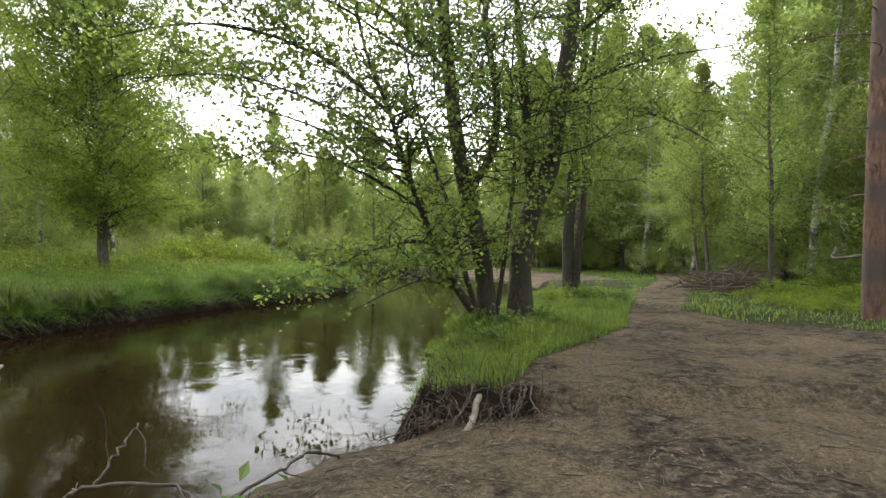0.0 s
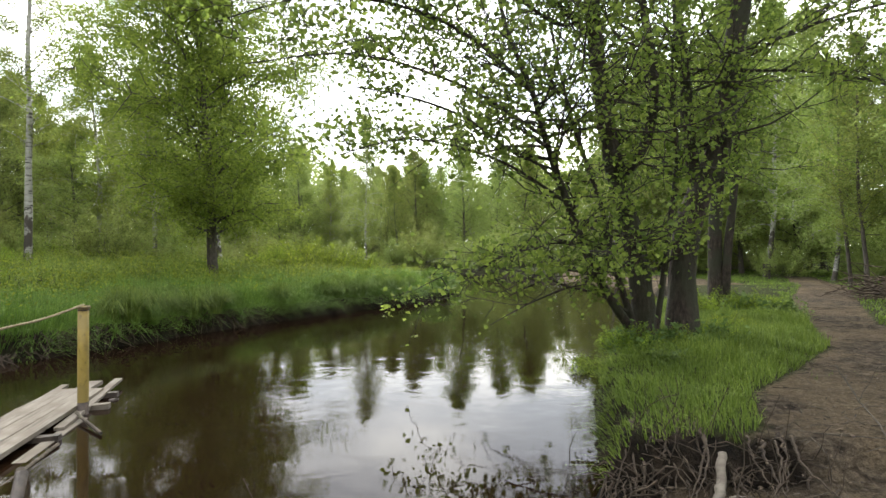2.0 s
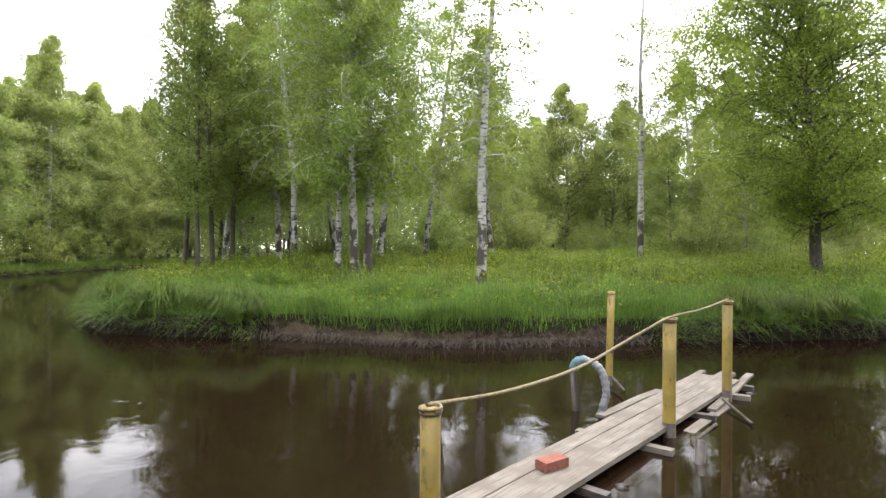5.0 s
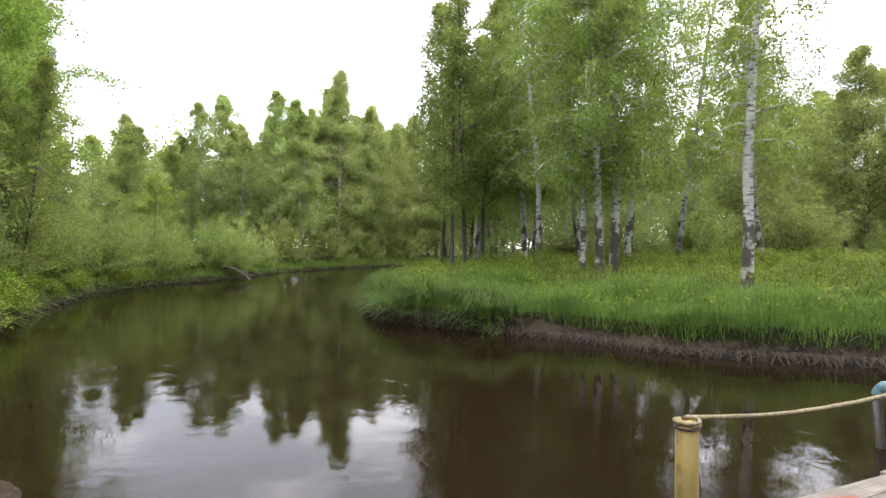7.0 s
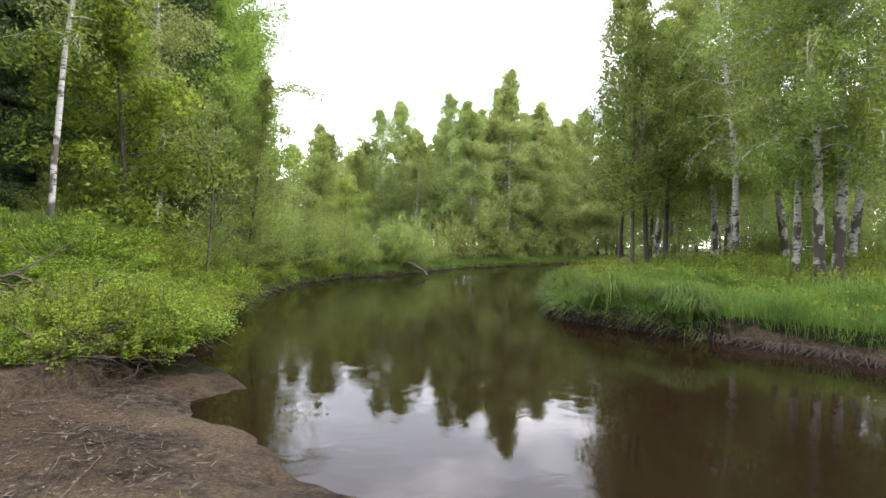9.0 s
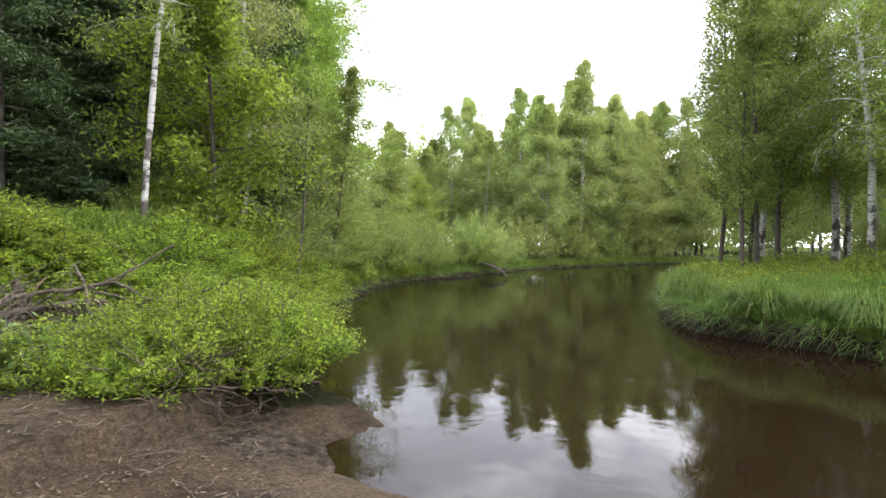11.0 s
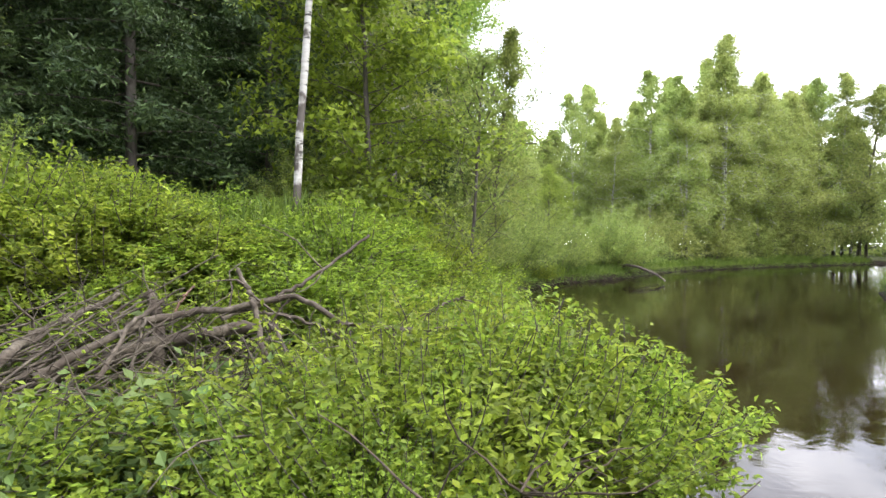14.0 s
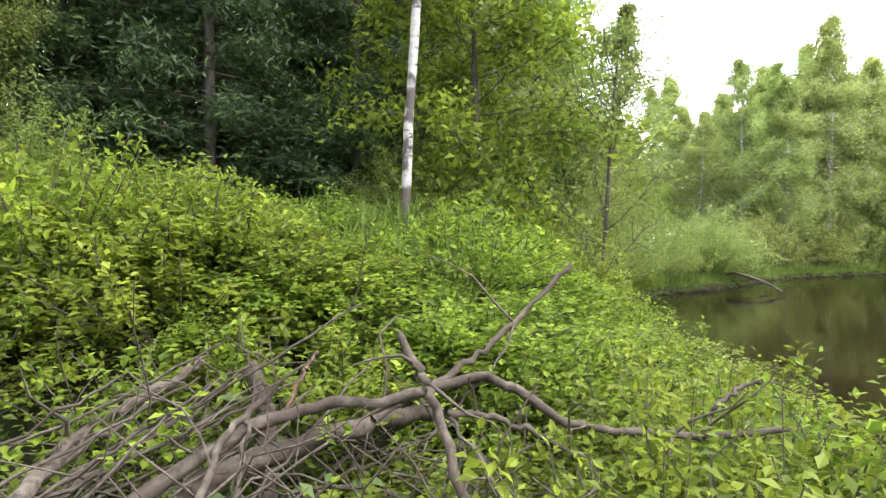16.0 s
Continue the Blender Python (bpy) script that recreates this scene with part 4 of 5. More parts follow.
child("crown", mesh_from("pine_crown", pv, pq, L_SPRUCE), pine)


# ---- grass ----
def blades(name, x, y, tall, width, mat, label, lean=0.35, overhang=0.0):
    """Bent tapering blades, each of two faces."""
    r = np.random.default_rng(len(x))
    n = len(x)
    z, _, _, s0 = plan(x, y)
    a = r.uniform(0, 2 * np.pi, n)
    hgt = tall * r.uniform(0.55, 1.15, n)
    w = width * r.uniform(0.7, 1.3, n)
    out = np.stack([np.cos(a), np.sin(a), np.zeros(n)], 1)
    side = np.stack([-np.sin(a), np.cos(a), np.zeros(n)], 1)
    hang = np.zeros(n)
    if overhang:
        gxx, gyy = (plan(x + 0.1, y)[3] - s0) / 0.1, (plan(x, y + 0.1)[3] - s0) / 0.1
        gl = np.hypot(gxx, gyy) + 1e-6
        hang = np.exp(-np.clip(s0 - 0.1, 0, 9) / 0.28) * overhang
        out = out * np.clip(1 - hang, 0, 1)[:, None] + np.stack([-gxx / gl, -gyy / gl, 0 * gl], 1) * (hang * 1.3)[:, None]
    tip = (np.abs(r.normal(0, lean, n)) + 0.5 * hang) * hgt
    p0 = np.stack([x, y, z - 0.02], 1)
    p1 = p0 + out * (tip * 0.35)[:, None] + np.array([0, 0, 1]) * (hgt * (0.6 - 0.2 * hang))[:, None]
    p2 = p0 + out * tip[:, None] + np.array([0, 0, 1]) * (hgt * (1 - 0.25 * np.clip(tip / hgt, 0, 1) - 0.75 * hang * r.uniform(0.3, 1.2, n)))[:, None]
    sw = side * w[:, None] * 0.5
    v = np.stack([p0 - sw, p0 + sw, p1 + sw * 0.8, p1 - sw * 0.8, p2 + sw * 0.12, p2 - sw * 0.12], 1).reshape(-1, 3)
    k = np.arange(n)[:, None] * 6
    q = np.concatenate([k + np.array([0, 1, 2, 3]), k + np.array([3, 2, 4, 5])])
    return tagged(new(name, mesh_from(name, v, q, mat)), label, "grass", kind="stuff")


def sow(count, box, keep, seed, patchy=0.0):
    r = np.random.default_rng(seed)
    x, y = r.uniform(box[0], box[2], count), r.uniform(box[1], box[3], count)
    h, bare, earth_and_dim, s = plan(x, y)
    ok = keep(x, y, h, bare, earth_and_dim, s)
    if patchy:
        ok &= r.uniform(0, 1, count) < 1 - patchy + patchy * (0.5 + 0.5 * wobble(x, y, 1.7))
    return x[ok], y[ok]


def fringe(line, count, d0, d1, keep, seed, patchy=0.0):
    """Places along a shore line, d0 to d1 metres off it on the land side."""
    r = np.random.default_rng(seed)
    p = np.array(line, float)
    seg = np.diff(p, axis=0)
    ln = np.hypot(seg[:, 0], seg[:, 1])
    i = r.choice(len(seg), count, p=ln / ln.sum())
    u = r.uniform(0, 1, count)[:, None]
    nrm = np.stack([-seg[i, 1], seg[i, 0]], 1) / ln[i][:, None]
    q = p[i] + seg[i] * u + nrm * r.uniform(d0, d1, count)[:, None] + r.normal(0, 0.15, (count, 2))
    x, y = q[:, 0], q[:, 1]
    h, bare, earth_and_dim, s = plan(x, y)
    ok = keep(x, y, h, bare, earth_and_dim, s)
    if patchy:
        ok &= r.uniform(0, 1, count) < 1 - patchy + patchy * (0.5 + 0.5 * wobble(x, y, 1.7))
    return x[ok], y[ok]


def uneven(x, y, f, seed):
    return 0.5 + 0.5 * (0.6 * wobble(x, y, f, seed) + 0.4 * wobble(x, y, f * 3.1, seed + 1))


def on_mud(x, y):
    return smooth(1.8, 3.0, y) * smooth(9.0, 7.6, y)


gx, gy = fringe(WEST[5:22], 150000, 0.0, 4.2, lambda x, y, h, b, e, s: (s > 0.10 + 0.40 * on_mud(x, y)) & (b < 0.6), 1, 0.6)
blades("far_bank_grass", gx, gy, 0.24 + 0.55 * uneven(gx, gy, 1.4, 0.5) ** 1.5, 0.010, L_SEDGE, "tall soft green grass hanging over the river bank", 0.85, 1.2)
gx, gy = fringe(WEST[5:22], 26000, 0.0, 0.5, lambda x, y, h, b, e, s: (s > 0.10) & (s < 0.45) & (b < 0.6) & (on_mud(x, y) < 0.4), 31, 0.55)
blades("hanging_grass", gx, gy, 0.15 + 0.22 * uneven(gx, gy, 2.4, 0.5), 0.010, L_SEDGE, "grass hanging down the cut river bank", 0.3, 1.9)
gx, gy = sow(130000, (-48, -1, -4, 48), lambda x, y, h, b, e, s: (s > 3.5) & (s < 26) & (away(WEST, x, y) < 26), 2, 0.5)
blades("meadow_grass", gx, gy, 0.35 + 0.4 * uneven(gx, gy, 0.7, 2.0), 0.034, L_GRASS, "knee-high light green meadow grass under birches", 0.8)
bx, by = fringe(EAST[31:], 34000, 0.0, 3.5, lambda x, y, h, b, e, s: s > 0.05, 3, 0.4)
cx, cy = fringe(WEST[:6], 26000, 0.0, 3.5, lambda x, y, h, b, e, s: s > 0.05, 35, 0.4)
gx, gy = np.concatenate([bx, cx]), np.concatenate([by, cy])
blades("river_bend_grass", gx, gy, 0.25 + 0.5 * uneven(gx, gy, 0.8, 1.0), 0.026, L_SEDGE, "green grass along the river bend", 0.7, 0.7)
gx, gy = fringe(EAST[31:] , 16000, 0.0, 0.7, lambda x, y, h, b, e, s: (s > 0.05) & (s < 0.7), 33, 0.4)
blades("bend_fringe_grass", gx, gy, 0.16 + 0.16 * uneven(gx, gy, 1.2, 2.5), 0.024, L_SEDGE, "grass hanging down the bank of the river bend", 0.3, 1.7)
gx, gy = sow(190000, (-1, 4.6, 7, 16), lambda x, y, h, b, e, s: (s > 0.02) & (b < 0.45) & (x < 4.6 + 0.2 * (y - 10)) & (y > 4.85), 4, 0.6)
blades("near_bank_grass", gx, gy, 0.08 + 0.22 * uneven(gx, gy, 2.1, 3.0) * (0.5 + 0.5 * smooth(5.2, 8.0, gy)), 0.007, L_GRASS, "short fresh green grass beside the alders", 0.7, 0.8)
gx, gy = sow(90000, (3, 7, 22, 46), lambda x, y, h, b, e, s: (b < 0.5) & (s > 3.0), 6, 0.7)
blades("clearing_grass", gx, gy, 0.05 + 0.12 * uneven(gx, gy, 0.9, 4.0), 0.020, L_GRASS, "thin mossy grass on the clearing", 0.8)
gx, gy = sow(5000, (-7, -6, 8, 9), lambda x, y, h, b, e, s: (b > 0.5) & (s > 0.4) & (wobble(x, y, 1.9, 3.0) > 0.62), 8)
blades("sparse_grass", gx, gy, 0.07, 0.005, L_GRASS, "sparse grass sprigs on the sand", 0.7)
hx, hy = sow(150000, (-34, -1, -5, 34), lambda x, y, h, b, e, s: (s > 0.6) & (s < 16) & (away(WEST, x, y) < 16), 12, 0.75)
hr = np.random.default_rng(12)
hz = plan(hx, hy)[0] + (0.22 + 0.60 * uneven(hx, hy, 0.9, 6.0)) * hr.uniform(0.25, 1.1, len(hx))
hv, hq = leaves_at(hr, np.stack([hx, hy, hz], 1), 0.085, 0.5, face=(0, 0, 1.0), simple=True)
tagged(new("meadow_herbs", mesh_from("meadow_herbs", hv, hq, L_SHRUB)), "yellow-green leafy herbs among the meadow grass", "herbs", kind="stuff")

def tussock(seed):
    """A sedge tuft: arching blades from one foot, falling outwards."""
    r = np.random.default_rng(seed)
    n = 420
    a, foot = r.uniform(0, 2 * np.pi, n), 0.14 * np.sqrt(r.uniform(0, 1, n))
    out = np.stack([np.cos(a), np.sin(a), 0 * a], 1)
    side = np.stack([-np.sin(a), np.cos(a), 0 * a], 1) * (0.0055 * r.uniform(0.7, 1.3, n))[:, None]
    up = np.array([0, 0, 1.0])
    tall, lean = r.uniform(0.30, 0.62, n), np.abs(r.normal(0.17, 0.11, n))
    p = [out * foot[:, None] - up * 0.04,
         out * (foot + lean * 0.35)[:, None] + up * (tall * 0.62)[:, None],
         out * (foot + lean * 0.95)[:, None] + up * (tall * (1.0 - lean * 0.5))[:, None],
         out * (foot + lean * 1.6)[:, None] + up * (tall * (0.95 - lean * 1.6))[:, None]]
    v = np.stack([p[0] - side, p[0] + side, p[1] + side, p[1] - side, p[2] + side * 0.8, p[2] - side * 0.8, p[3] + side * 0.15, p[3] - side * 0.15], 1).reshape(-1, 3)
    k = np.arange(n)[:, None] * 8
    q = np.concatenate([k + np.array([0, 1, 2, 3]), k + np.array([3, 2, 4, 5]), k + np.array([5, 4, 6, 7])])
    ob = new("sedge_tussock")
    child("tuft", mesh_from("sedge_blades", v, q, L_SEDGE), ob)
    return tagged(ob, "dense arching tuft of green sedge on the bank edge", "grass tuft", "bank tussocks")


tufts = [tussock(300), tussock(301), tussock(302)]
tr = np.random.default_rng(55)
ux, uy = fringe(WEST[5:21], 240, 0.18, 0.75, lambda x, y, h, b, e, s: (s > 0.16) & (s < 0.9), 56)
ok = (uneven(ux, uy, 0.9, 1.5) > 0.40) & (on_mud(ux, uy) < 0.3)
for i, (x, y) in enumerate(zip(ux[ok], uy[ok])):
    z, _, _, away_s = plan(np.array([x]), np.array([y]))
    copy_thing(tufts[i % 3], pose(x, y, max(0.12, float(z[0])), tr.normal(0, 5), tr.normal(0, 5), tr.uniform(0, 360)) @ Matrix.Diagonal((*[tr.uniform(0.65, 1.15)] * 3, 1)))
for ob, (x, y) in zip(tufts, ((-13.4, 0.9), (-13.0, 1.5), (-12.5, 2.2))):
    ob.matrix_basis = pose(x, y, high(x, y))

# ---- shrubs, herbs on the banks ----
for x, y, size in ((-6.05, -5.0, 1.0), (-6.62, -4.85, 1.05), (-7.05, -5.2, 1.1), (-6.45, -5.6, 1.1), (-5.65, -5.3, 0.75), (-7.5, -5.8, 1.1), (-5.55, -4.85, 0.5), (-6.8, -4.5, 0.8), (-6.25, -4.5, 0.6)):
    put(mound_shrubs[rng.integers(0, 2)], x, y, size * 0.95, rng.uniform(0, 360), tall=1.0)
r = np.random.default_rng(17)
n_sh = 0
PILE_LINE = [(-5.4, -7.0), (-6.3, -6.6), (-7.0, -5.8), (-7.3, -5.4)]
while n_sh < 178:
    x, y = r.uniform(-22, -3.5), r.uniform(-14, -4.6)
    h, b, e, s = plan(np.array([x]), np.array([y]))
    d_walk = float(away([(-3.1, -2.5), (-4.0, -3.85), (-4.4, -4.65), (-4.85, -5.4)], np.array([x]), np.array([y]))[0])
    if s[0] < 0.2 or b[0] > 0.5 or d_walk < 0.95 or math.hypot(x + 5.6, y + 6.9) < 0.6 or y < -0.62 * (x + 9.5) - 12.0:
        continue
    by_birch = 0.62 + 0.38 * float(smooth(1.0, 2.6, math.hypot(x + 8.9, y + 8.7)))
    by_pile = 1.0 - 0.45 * float(smooth(0.75, 0.35, away(PILE_LINE, np.array([x]), np.array([y])))[0])
    by_wood = 1.0 + 0.35 * float(smooth(-8.6, -8.9, y)) * float(smooth(-8.8, -7.8, x))
    put(shrubs[r.integers(0, 3)], x, y, r.uniform(0.75, 1.35), r.uniform(0, 360), tall=r.uniform(0.62, 0.95) * by_birch * by_wood * by_pile)
    n_sh += 1
# bright bushes leaning out over the cut bank of the bend
bx, by = fringe(EAST[31:38], 60, 0.35, 2.0, lambda x, y, h, b, e, s: (s > 0.15) & (s < 2.6), 41)
for x, y in zip(bx[:34], by[:34]):
    put(shrubs[r.integers(0, 3)], float(x), float(y), r.uniform(0.9, 1.5), r.uniform(0, 360), tall=r.uniform(0.75, 1.05))
sapling = tagged(tree("willow_sapling", np.random.default_rng(52), 4.4, 0.024, M_DARK_BARK, L_DULL, first=0.22, branches=18, reach=1.5, rise=1.3, droop=-0.2, twigs=5, leaves=2600, leaf_size=0.075, scatter=0.12, lean=0.12),
                 "thin forked willow sapling with sparse leaves", "tree", "forest trees")
sapling.matrix_basis = pose(-12.06, -7.95, high(-12.06, -7.95), 0, 0, 40)
for i in range(60):
    x, y = r.normal(-5.5, 0.55), r.normal(-6.3, 0.7)
    if math.hypot(x + 4.85, y + 5.4) < 0.6:
        continue
    put(herbs[r.integers(0, 2)], x, y, r.uniform(0.5, 1.0), r.uniform(0, 360))
for x, y, size in ((0.9, 8.55, 0.9), (0.5, 8.4, 0.8), (1.6, 8.8, 0.9), (3.4, 12.6, 1.2), (3.9, 12.2, 1.0), (0.6, 7.4, 0.6), (-9.0, 9.2, 0.9), (-12.4, 3.0, 0.9), (-13.2, 1.8, 1.0), (-8.4, 11.2, 0.9)):
    put(herbs[r.integers(0, 2)], x, y, size, r.uniform(0, 360))
for x, y, size in ((0.45, 8.45, 0.55), (1.0, 8.75, 0.5), (1.75, 9.05, 0.5), (2.8, 12.9, 0.8), (3.5, 12.8, 0.8), (0.2, 8.9, 0.6), (2.3, 10.4, 0.5)):
    put(shrubs[1], x, y, size, size * 400)
for i in range(30):
    x, y = r.uniform(6.8, 11.5), r.uniform(11.0, 14.6)
    if x - 6.8 > (y - 14.6) * -0.2 and math.hypot(x - 8.3, y - 16) > 1.6:
        put(shrubs[r.integers(0, 3)], x, y, r.uniform(0.45, 0.75), r.uniform(0, 360), tall=0.7)
for i in range(16):
    x, y = r.uniform(8.5, 15), r.uniform(9.5, 17)
    put(shrubs[r.integers(0, 3)], x, y, r.uniform(0.7, 1.1), r.uniform(0, 360), tall=0.8)
for i in range(24):
    x, y = polar(r.uniform(-88, -30), r.uniform(18, 32))
    if plan(np.array([x]), np.array([y]))[3][0] > 3:
        put(shrubs[r.integers(0, 3)], x, y, r.uniform(1.0, 1.9), r.uniform(0, 360), tall=1.0)

# ---- jetty ----
UX, UY = -0.36, 0.933


def along(a, b, z):
    """A place on the jetty: metres along it from its root, metres to its water side."""
    return (-4.02 + UX * a + UY * b, 2.6 + UY * a - UX * b, z)


def board(name, a0, b0, a1, b1, z0, z1, width, thick, mat, parent, seed):
    r = np.random.default_rng(seed)
    p, q = np.array(along(a0, b0, z0)), np.array(along(a1, b1, z1))
    d = q - p
    length = np.linalg.norm(d)
    d /= length
    sd = np.cross(d, (0, 0, 1))
    sd /= np.linalg.norm(sd)
    bm = bmesh.new()
    bmesh.ops.create_cube(bm, size=1)
    bmesh.ops.subdivide_edges(bm, edges=[e for e in bm.edges if abs(e.verts[0].co.x - e.verts[1].co.x) > 0.5], cuts=7)
    for v in bm.verts:
        v.co = Vector((v.co.x * length, v.co.y * width * (1 + r.normal(0, 0.02)), v.co.z * thick + 0.006 * math.sin(v.co.x * 7 + seed)))
    bmesh.ops.bevel(bm, geom=[e for e in bm.edges if e.is_boundary or e.calc_face_angle(0) > 0.8], offset=0.004, segments=1)
    ob = part(name, bm, mat, parent)
    ob.matrix_basis = Matrix.Translation((p + q) / 2) @ Matrix((d, -sd, np.cross(d, -sd))).transposed().to_4x4()
    return ob


jetty = tagged(new("jetty"), "narrow plank jetty of grey weathered boards on posts", "jetty")
board("plank", -1.2, -0.33, 4.55, -0.33, 0.085, 0.08, 0.16, 0.04, M_PLANK, jetty, 1)
board("plank", -1.0, -0.155, 4.9, -0.17, 0.08, 0.08, 0.16, 0.04, M_PLANK, jetty, 2)
board("plank", -1.1, 0.015, 4.5, -0.02, 0.085, 0.075, 0.155, 0.04, M_PLANK, jetty, 3)
board("plank", 3.5, -0.45, 4.75, -0.43, 0.06, 0.08, 0.075, 0.03, M_PLANK, jetty, 4)
board("plank", 3.2, 0.13, 5.0, 0.05, 0.02, 0.075, 0.085, 0.03, M_PLANK, jetty, 5)
board("plank", 0.7, 0.15, 3.6, 0.17, -0.04, -0.01, 0.10, 0.04, M_PLANK, jetty, 6)
board("plank", 2.2, -0.58, 3.5, -0.50, 0.04, 0.06, 0.10, 0.03, M_PLANK, jetty, 7)
for i, (a, b0, b1) in enumerate(((0.6, -0.5, 0.25), (1.7, -0.55, 0.27), (2.9, -0.6, 0.24), (3.9, -0.55, 0.3), (4.4, -0.5, 0.22))):
    board("crossbeam", a, b0, a + 0.05, b1, 0.02, 0.02, 0.08, 0.06, M_PLANK if i % 2 else M_WETWOOD, jetty, 20 + i)
for i, (a, b, top, thick) in enumerate(((0.9, 0.22, 0.01, 0.06), (2.5, 0.24, -0.01, 0.07), (4.3, 0.22, 0.01, 0.06), (2.4, -0.48, 0.03, 0.06), (4.3, -0.46, 0.04, 0.06))):
    t = Tubes()
    x, y, z = along(a, b, top)
    t.sweep([(x, y, -1.3), (x + 0.02, y, -0.5), (x, y + 0.01, z)], [thick, thick * 0.95, thick * 0.85], 8, 0.05, rng)
    child("piling", t.mesh("piling", M_WETWOOD), jetty)
for i, (p, q) in enumerate((((-4.05, 4.15, -0.25), (-4.28, 4.5, 0.12)), ((-4.0, 4.3, -0.2), (-4.55, 4.75, 0.02)), ((-4.2, 3.7, -0.05), (-4.75, 5.3, 0.02)), ((-5.9, 5.3, 0.06), (-6.35, 5.55, 0.10)), ((-4.6, 5.6, 0.02), (-5.2, 6.0, 0.06)))):
    t = Tubes()
    t.sweep([p, np.add(p, q) / 2, q], [0.045, 0.04, 0.035] if i < 2 else [0.016, 0.015, 0.013], 8, 0.1, rng)
    child("brace", t.mesh("jetty_brace", M_WETWOOD if i < 1 else M_DEADWOOD), jetty)


def yellow_post(x, y, top, radius, dx=0.0, dy=0.0):
    post = tagged(new("railing_post"), "yellow painted round railing post with chipped paint", "post", "jetty railing")
    t = Tubes()
    t.sweep([(x, y, 0.12), (x + dx * 0.5, y + dy * 0.5, top * 0.55), (x + dx, y + dy, top)], [radius] * 3, 14)
    child("painted_pipe", t.mesh("painted_pipe", M_YELLOW), post)
    t = Tubes()
    t.sweep([(x - dx, y - dy, -1.2), (x, y, 0.125)], [radius * 1.01] * 2, 14)
    child("wet_foot", t.mesh("wet_foot", M_RUST), post, "rusty wet lower end of the pipe")
    t = Tubes()
    ring = [(x + dx + math.cos(a) * radius * 1.04, y + dy + math.sin(a) * radius * 1.04, top - 0.03) for a in np.linspace(0, 2 * math.pi, 15)]
    t.sweep(ring, [0.006] * 15, 6)
    child("rim", t.mesh("post_rim", M_RUST), post, "rusty bent rim")
    return post


yellow_post(-3.73, 1.87, 0.86, 0.050)
yellow_post(-4.74, 4.67, 1.03, 0.056)
yellow_post(-5.27, 6.16, 1.08, 0.050)
yellow_post(-6.36, 5.51, 1.13, 0.042, 0.01, 0.02)
rope = tagged(new("rope"), "straw-coloured rope strung between the yellow posts", "rope")
t = Tubes()
t.sweep(bend([(-3.73, 1.85, 0.87), (-3.92, 2.45, 0.83), (-4.2, 3.2, 0.84), (-4.5, 3.95, 0.93), (-4.74, 4.67, 1.04), (-5.0, 5.4, 1.05), (-5.27, 6.16, 1.10)], 40), [0.011] * 40, 6, 0.08, rng)
child("strand", t.mesh("rope_strand", M_ROPE), rope)
for x, y, z, rr in ((-3.73, 1.87, 0.845, 0.053), (-4.74, 4.67, 1.015, 0.06), (-5.27, 6.16, 1.065, 0.054)):
    t = Tubes()
    t.sweep([(x + math.cos(a) * rr, y + math.sin(a) * rr, z + 0.006 * a / 3) for a in np.linspace(0, 9, 22)], [0.009] * 22, 6)
    child("knot", t.mesh("rope_knot", M_ROPE), rope)
brick = tagged(new("brick"), "single red brick lying on the jetty planks", "brick")
bm = bmesh.new()
bmesh.ops.create_cube(bm, size=1)
for v in bm.verts:
    v.co = Vector((v.co.x * 0.22, v.co.y * 0.11, v.co.z * 0.065))
bmesh.ops.bevel(bm, geom=bm.edges[:], offset=0.005, segments=2)
part("brick_body", bm, M_BRICK, brick)
brick.matrix_basis = pose(-4.41, 3.14, 0.140, 0, 0, 98)
hose = tagged(new("suction_hose"), "grey ribbed hose with a blue fitting bent over a stake", "hose")
HOSE = bend([(-5.740, 4.52, 0.46), (-5.646, 4.56, 0.50), (-5.529, 4.62, 0.42), (-5.459, 4.62, 0.22), (-5.459, 4.56, 0.02), (-5.490, 4.50, -0.4)], 60)
t = Tubes()
t.sweep(HOSE, 0.038 + 0.004 * np.sign(np.sin(np.arange(60) * 1.9)), 12)
child("hose_pipe", t.mesh("hose_pipe", M_HOSE), hose)
t = Tubes()
t.sweep(bend([(-5.802, 4.50, 0.40), (-5.771, 4.51, 0.47), (-5.724, 4.53, 0.49), (-5.670, 4.55, 0.51)], 12), [0.044, 0.052, 0.052, 0.048, 0.048, 0.052, 0.052, 0.048, 0.048, 0.052, 0.053, 0.044], 12)
child("fitting", t.mesh("hose_fitting", M_FITTING), hose, "blue plastic pipe fitting")
t = Tubes()
t.sweep([(-5.646, 4.42, -0.9), (-5.709, 4.45, 0.0), (-5.787, 4.48, 0.40)], [0.04, 0.038, 0.035], 8, 0.05, rng)
child("stake", t.mesh("hose_stake", M_WETWOOD), hose, "dark wet wooden stake")


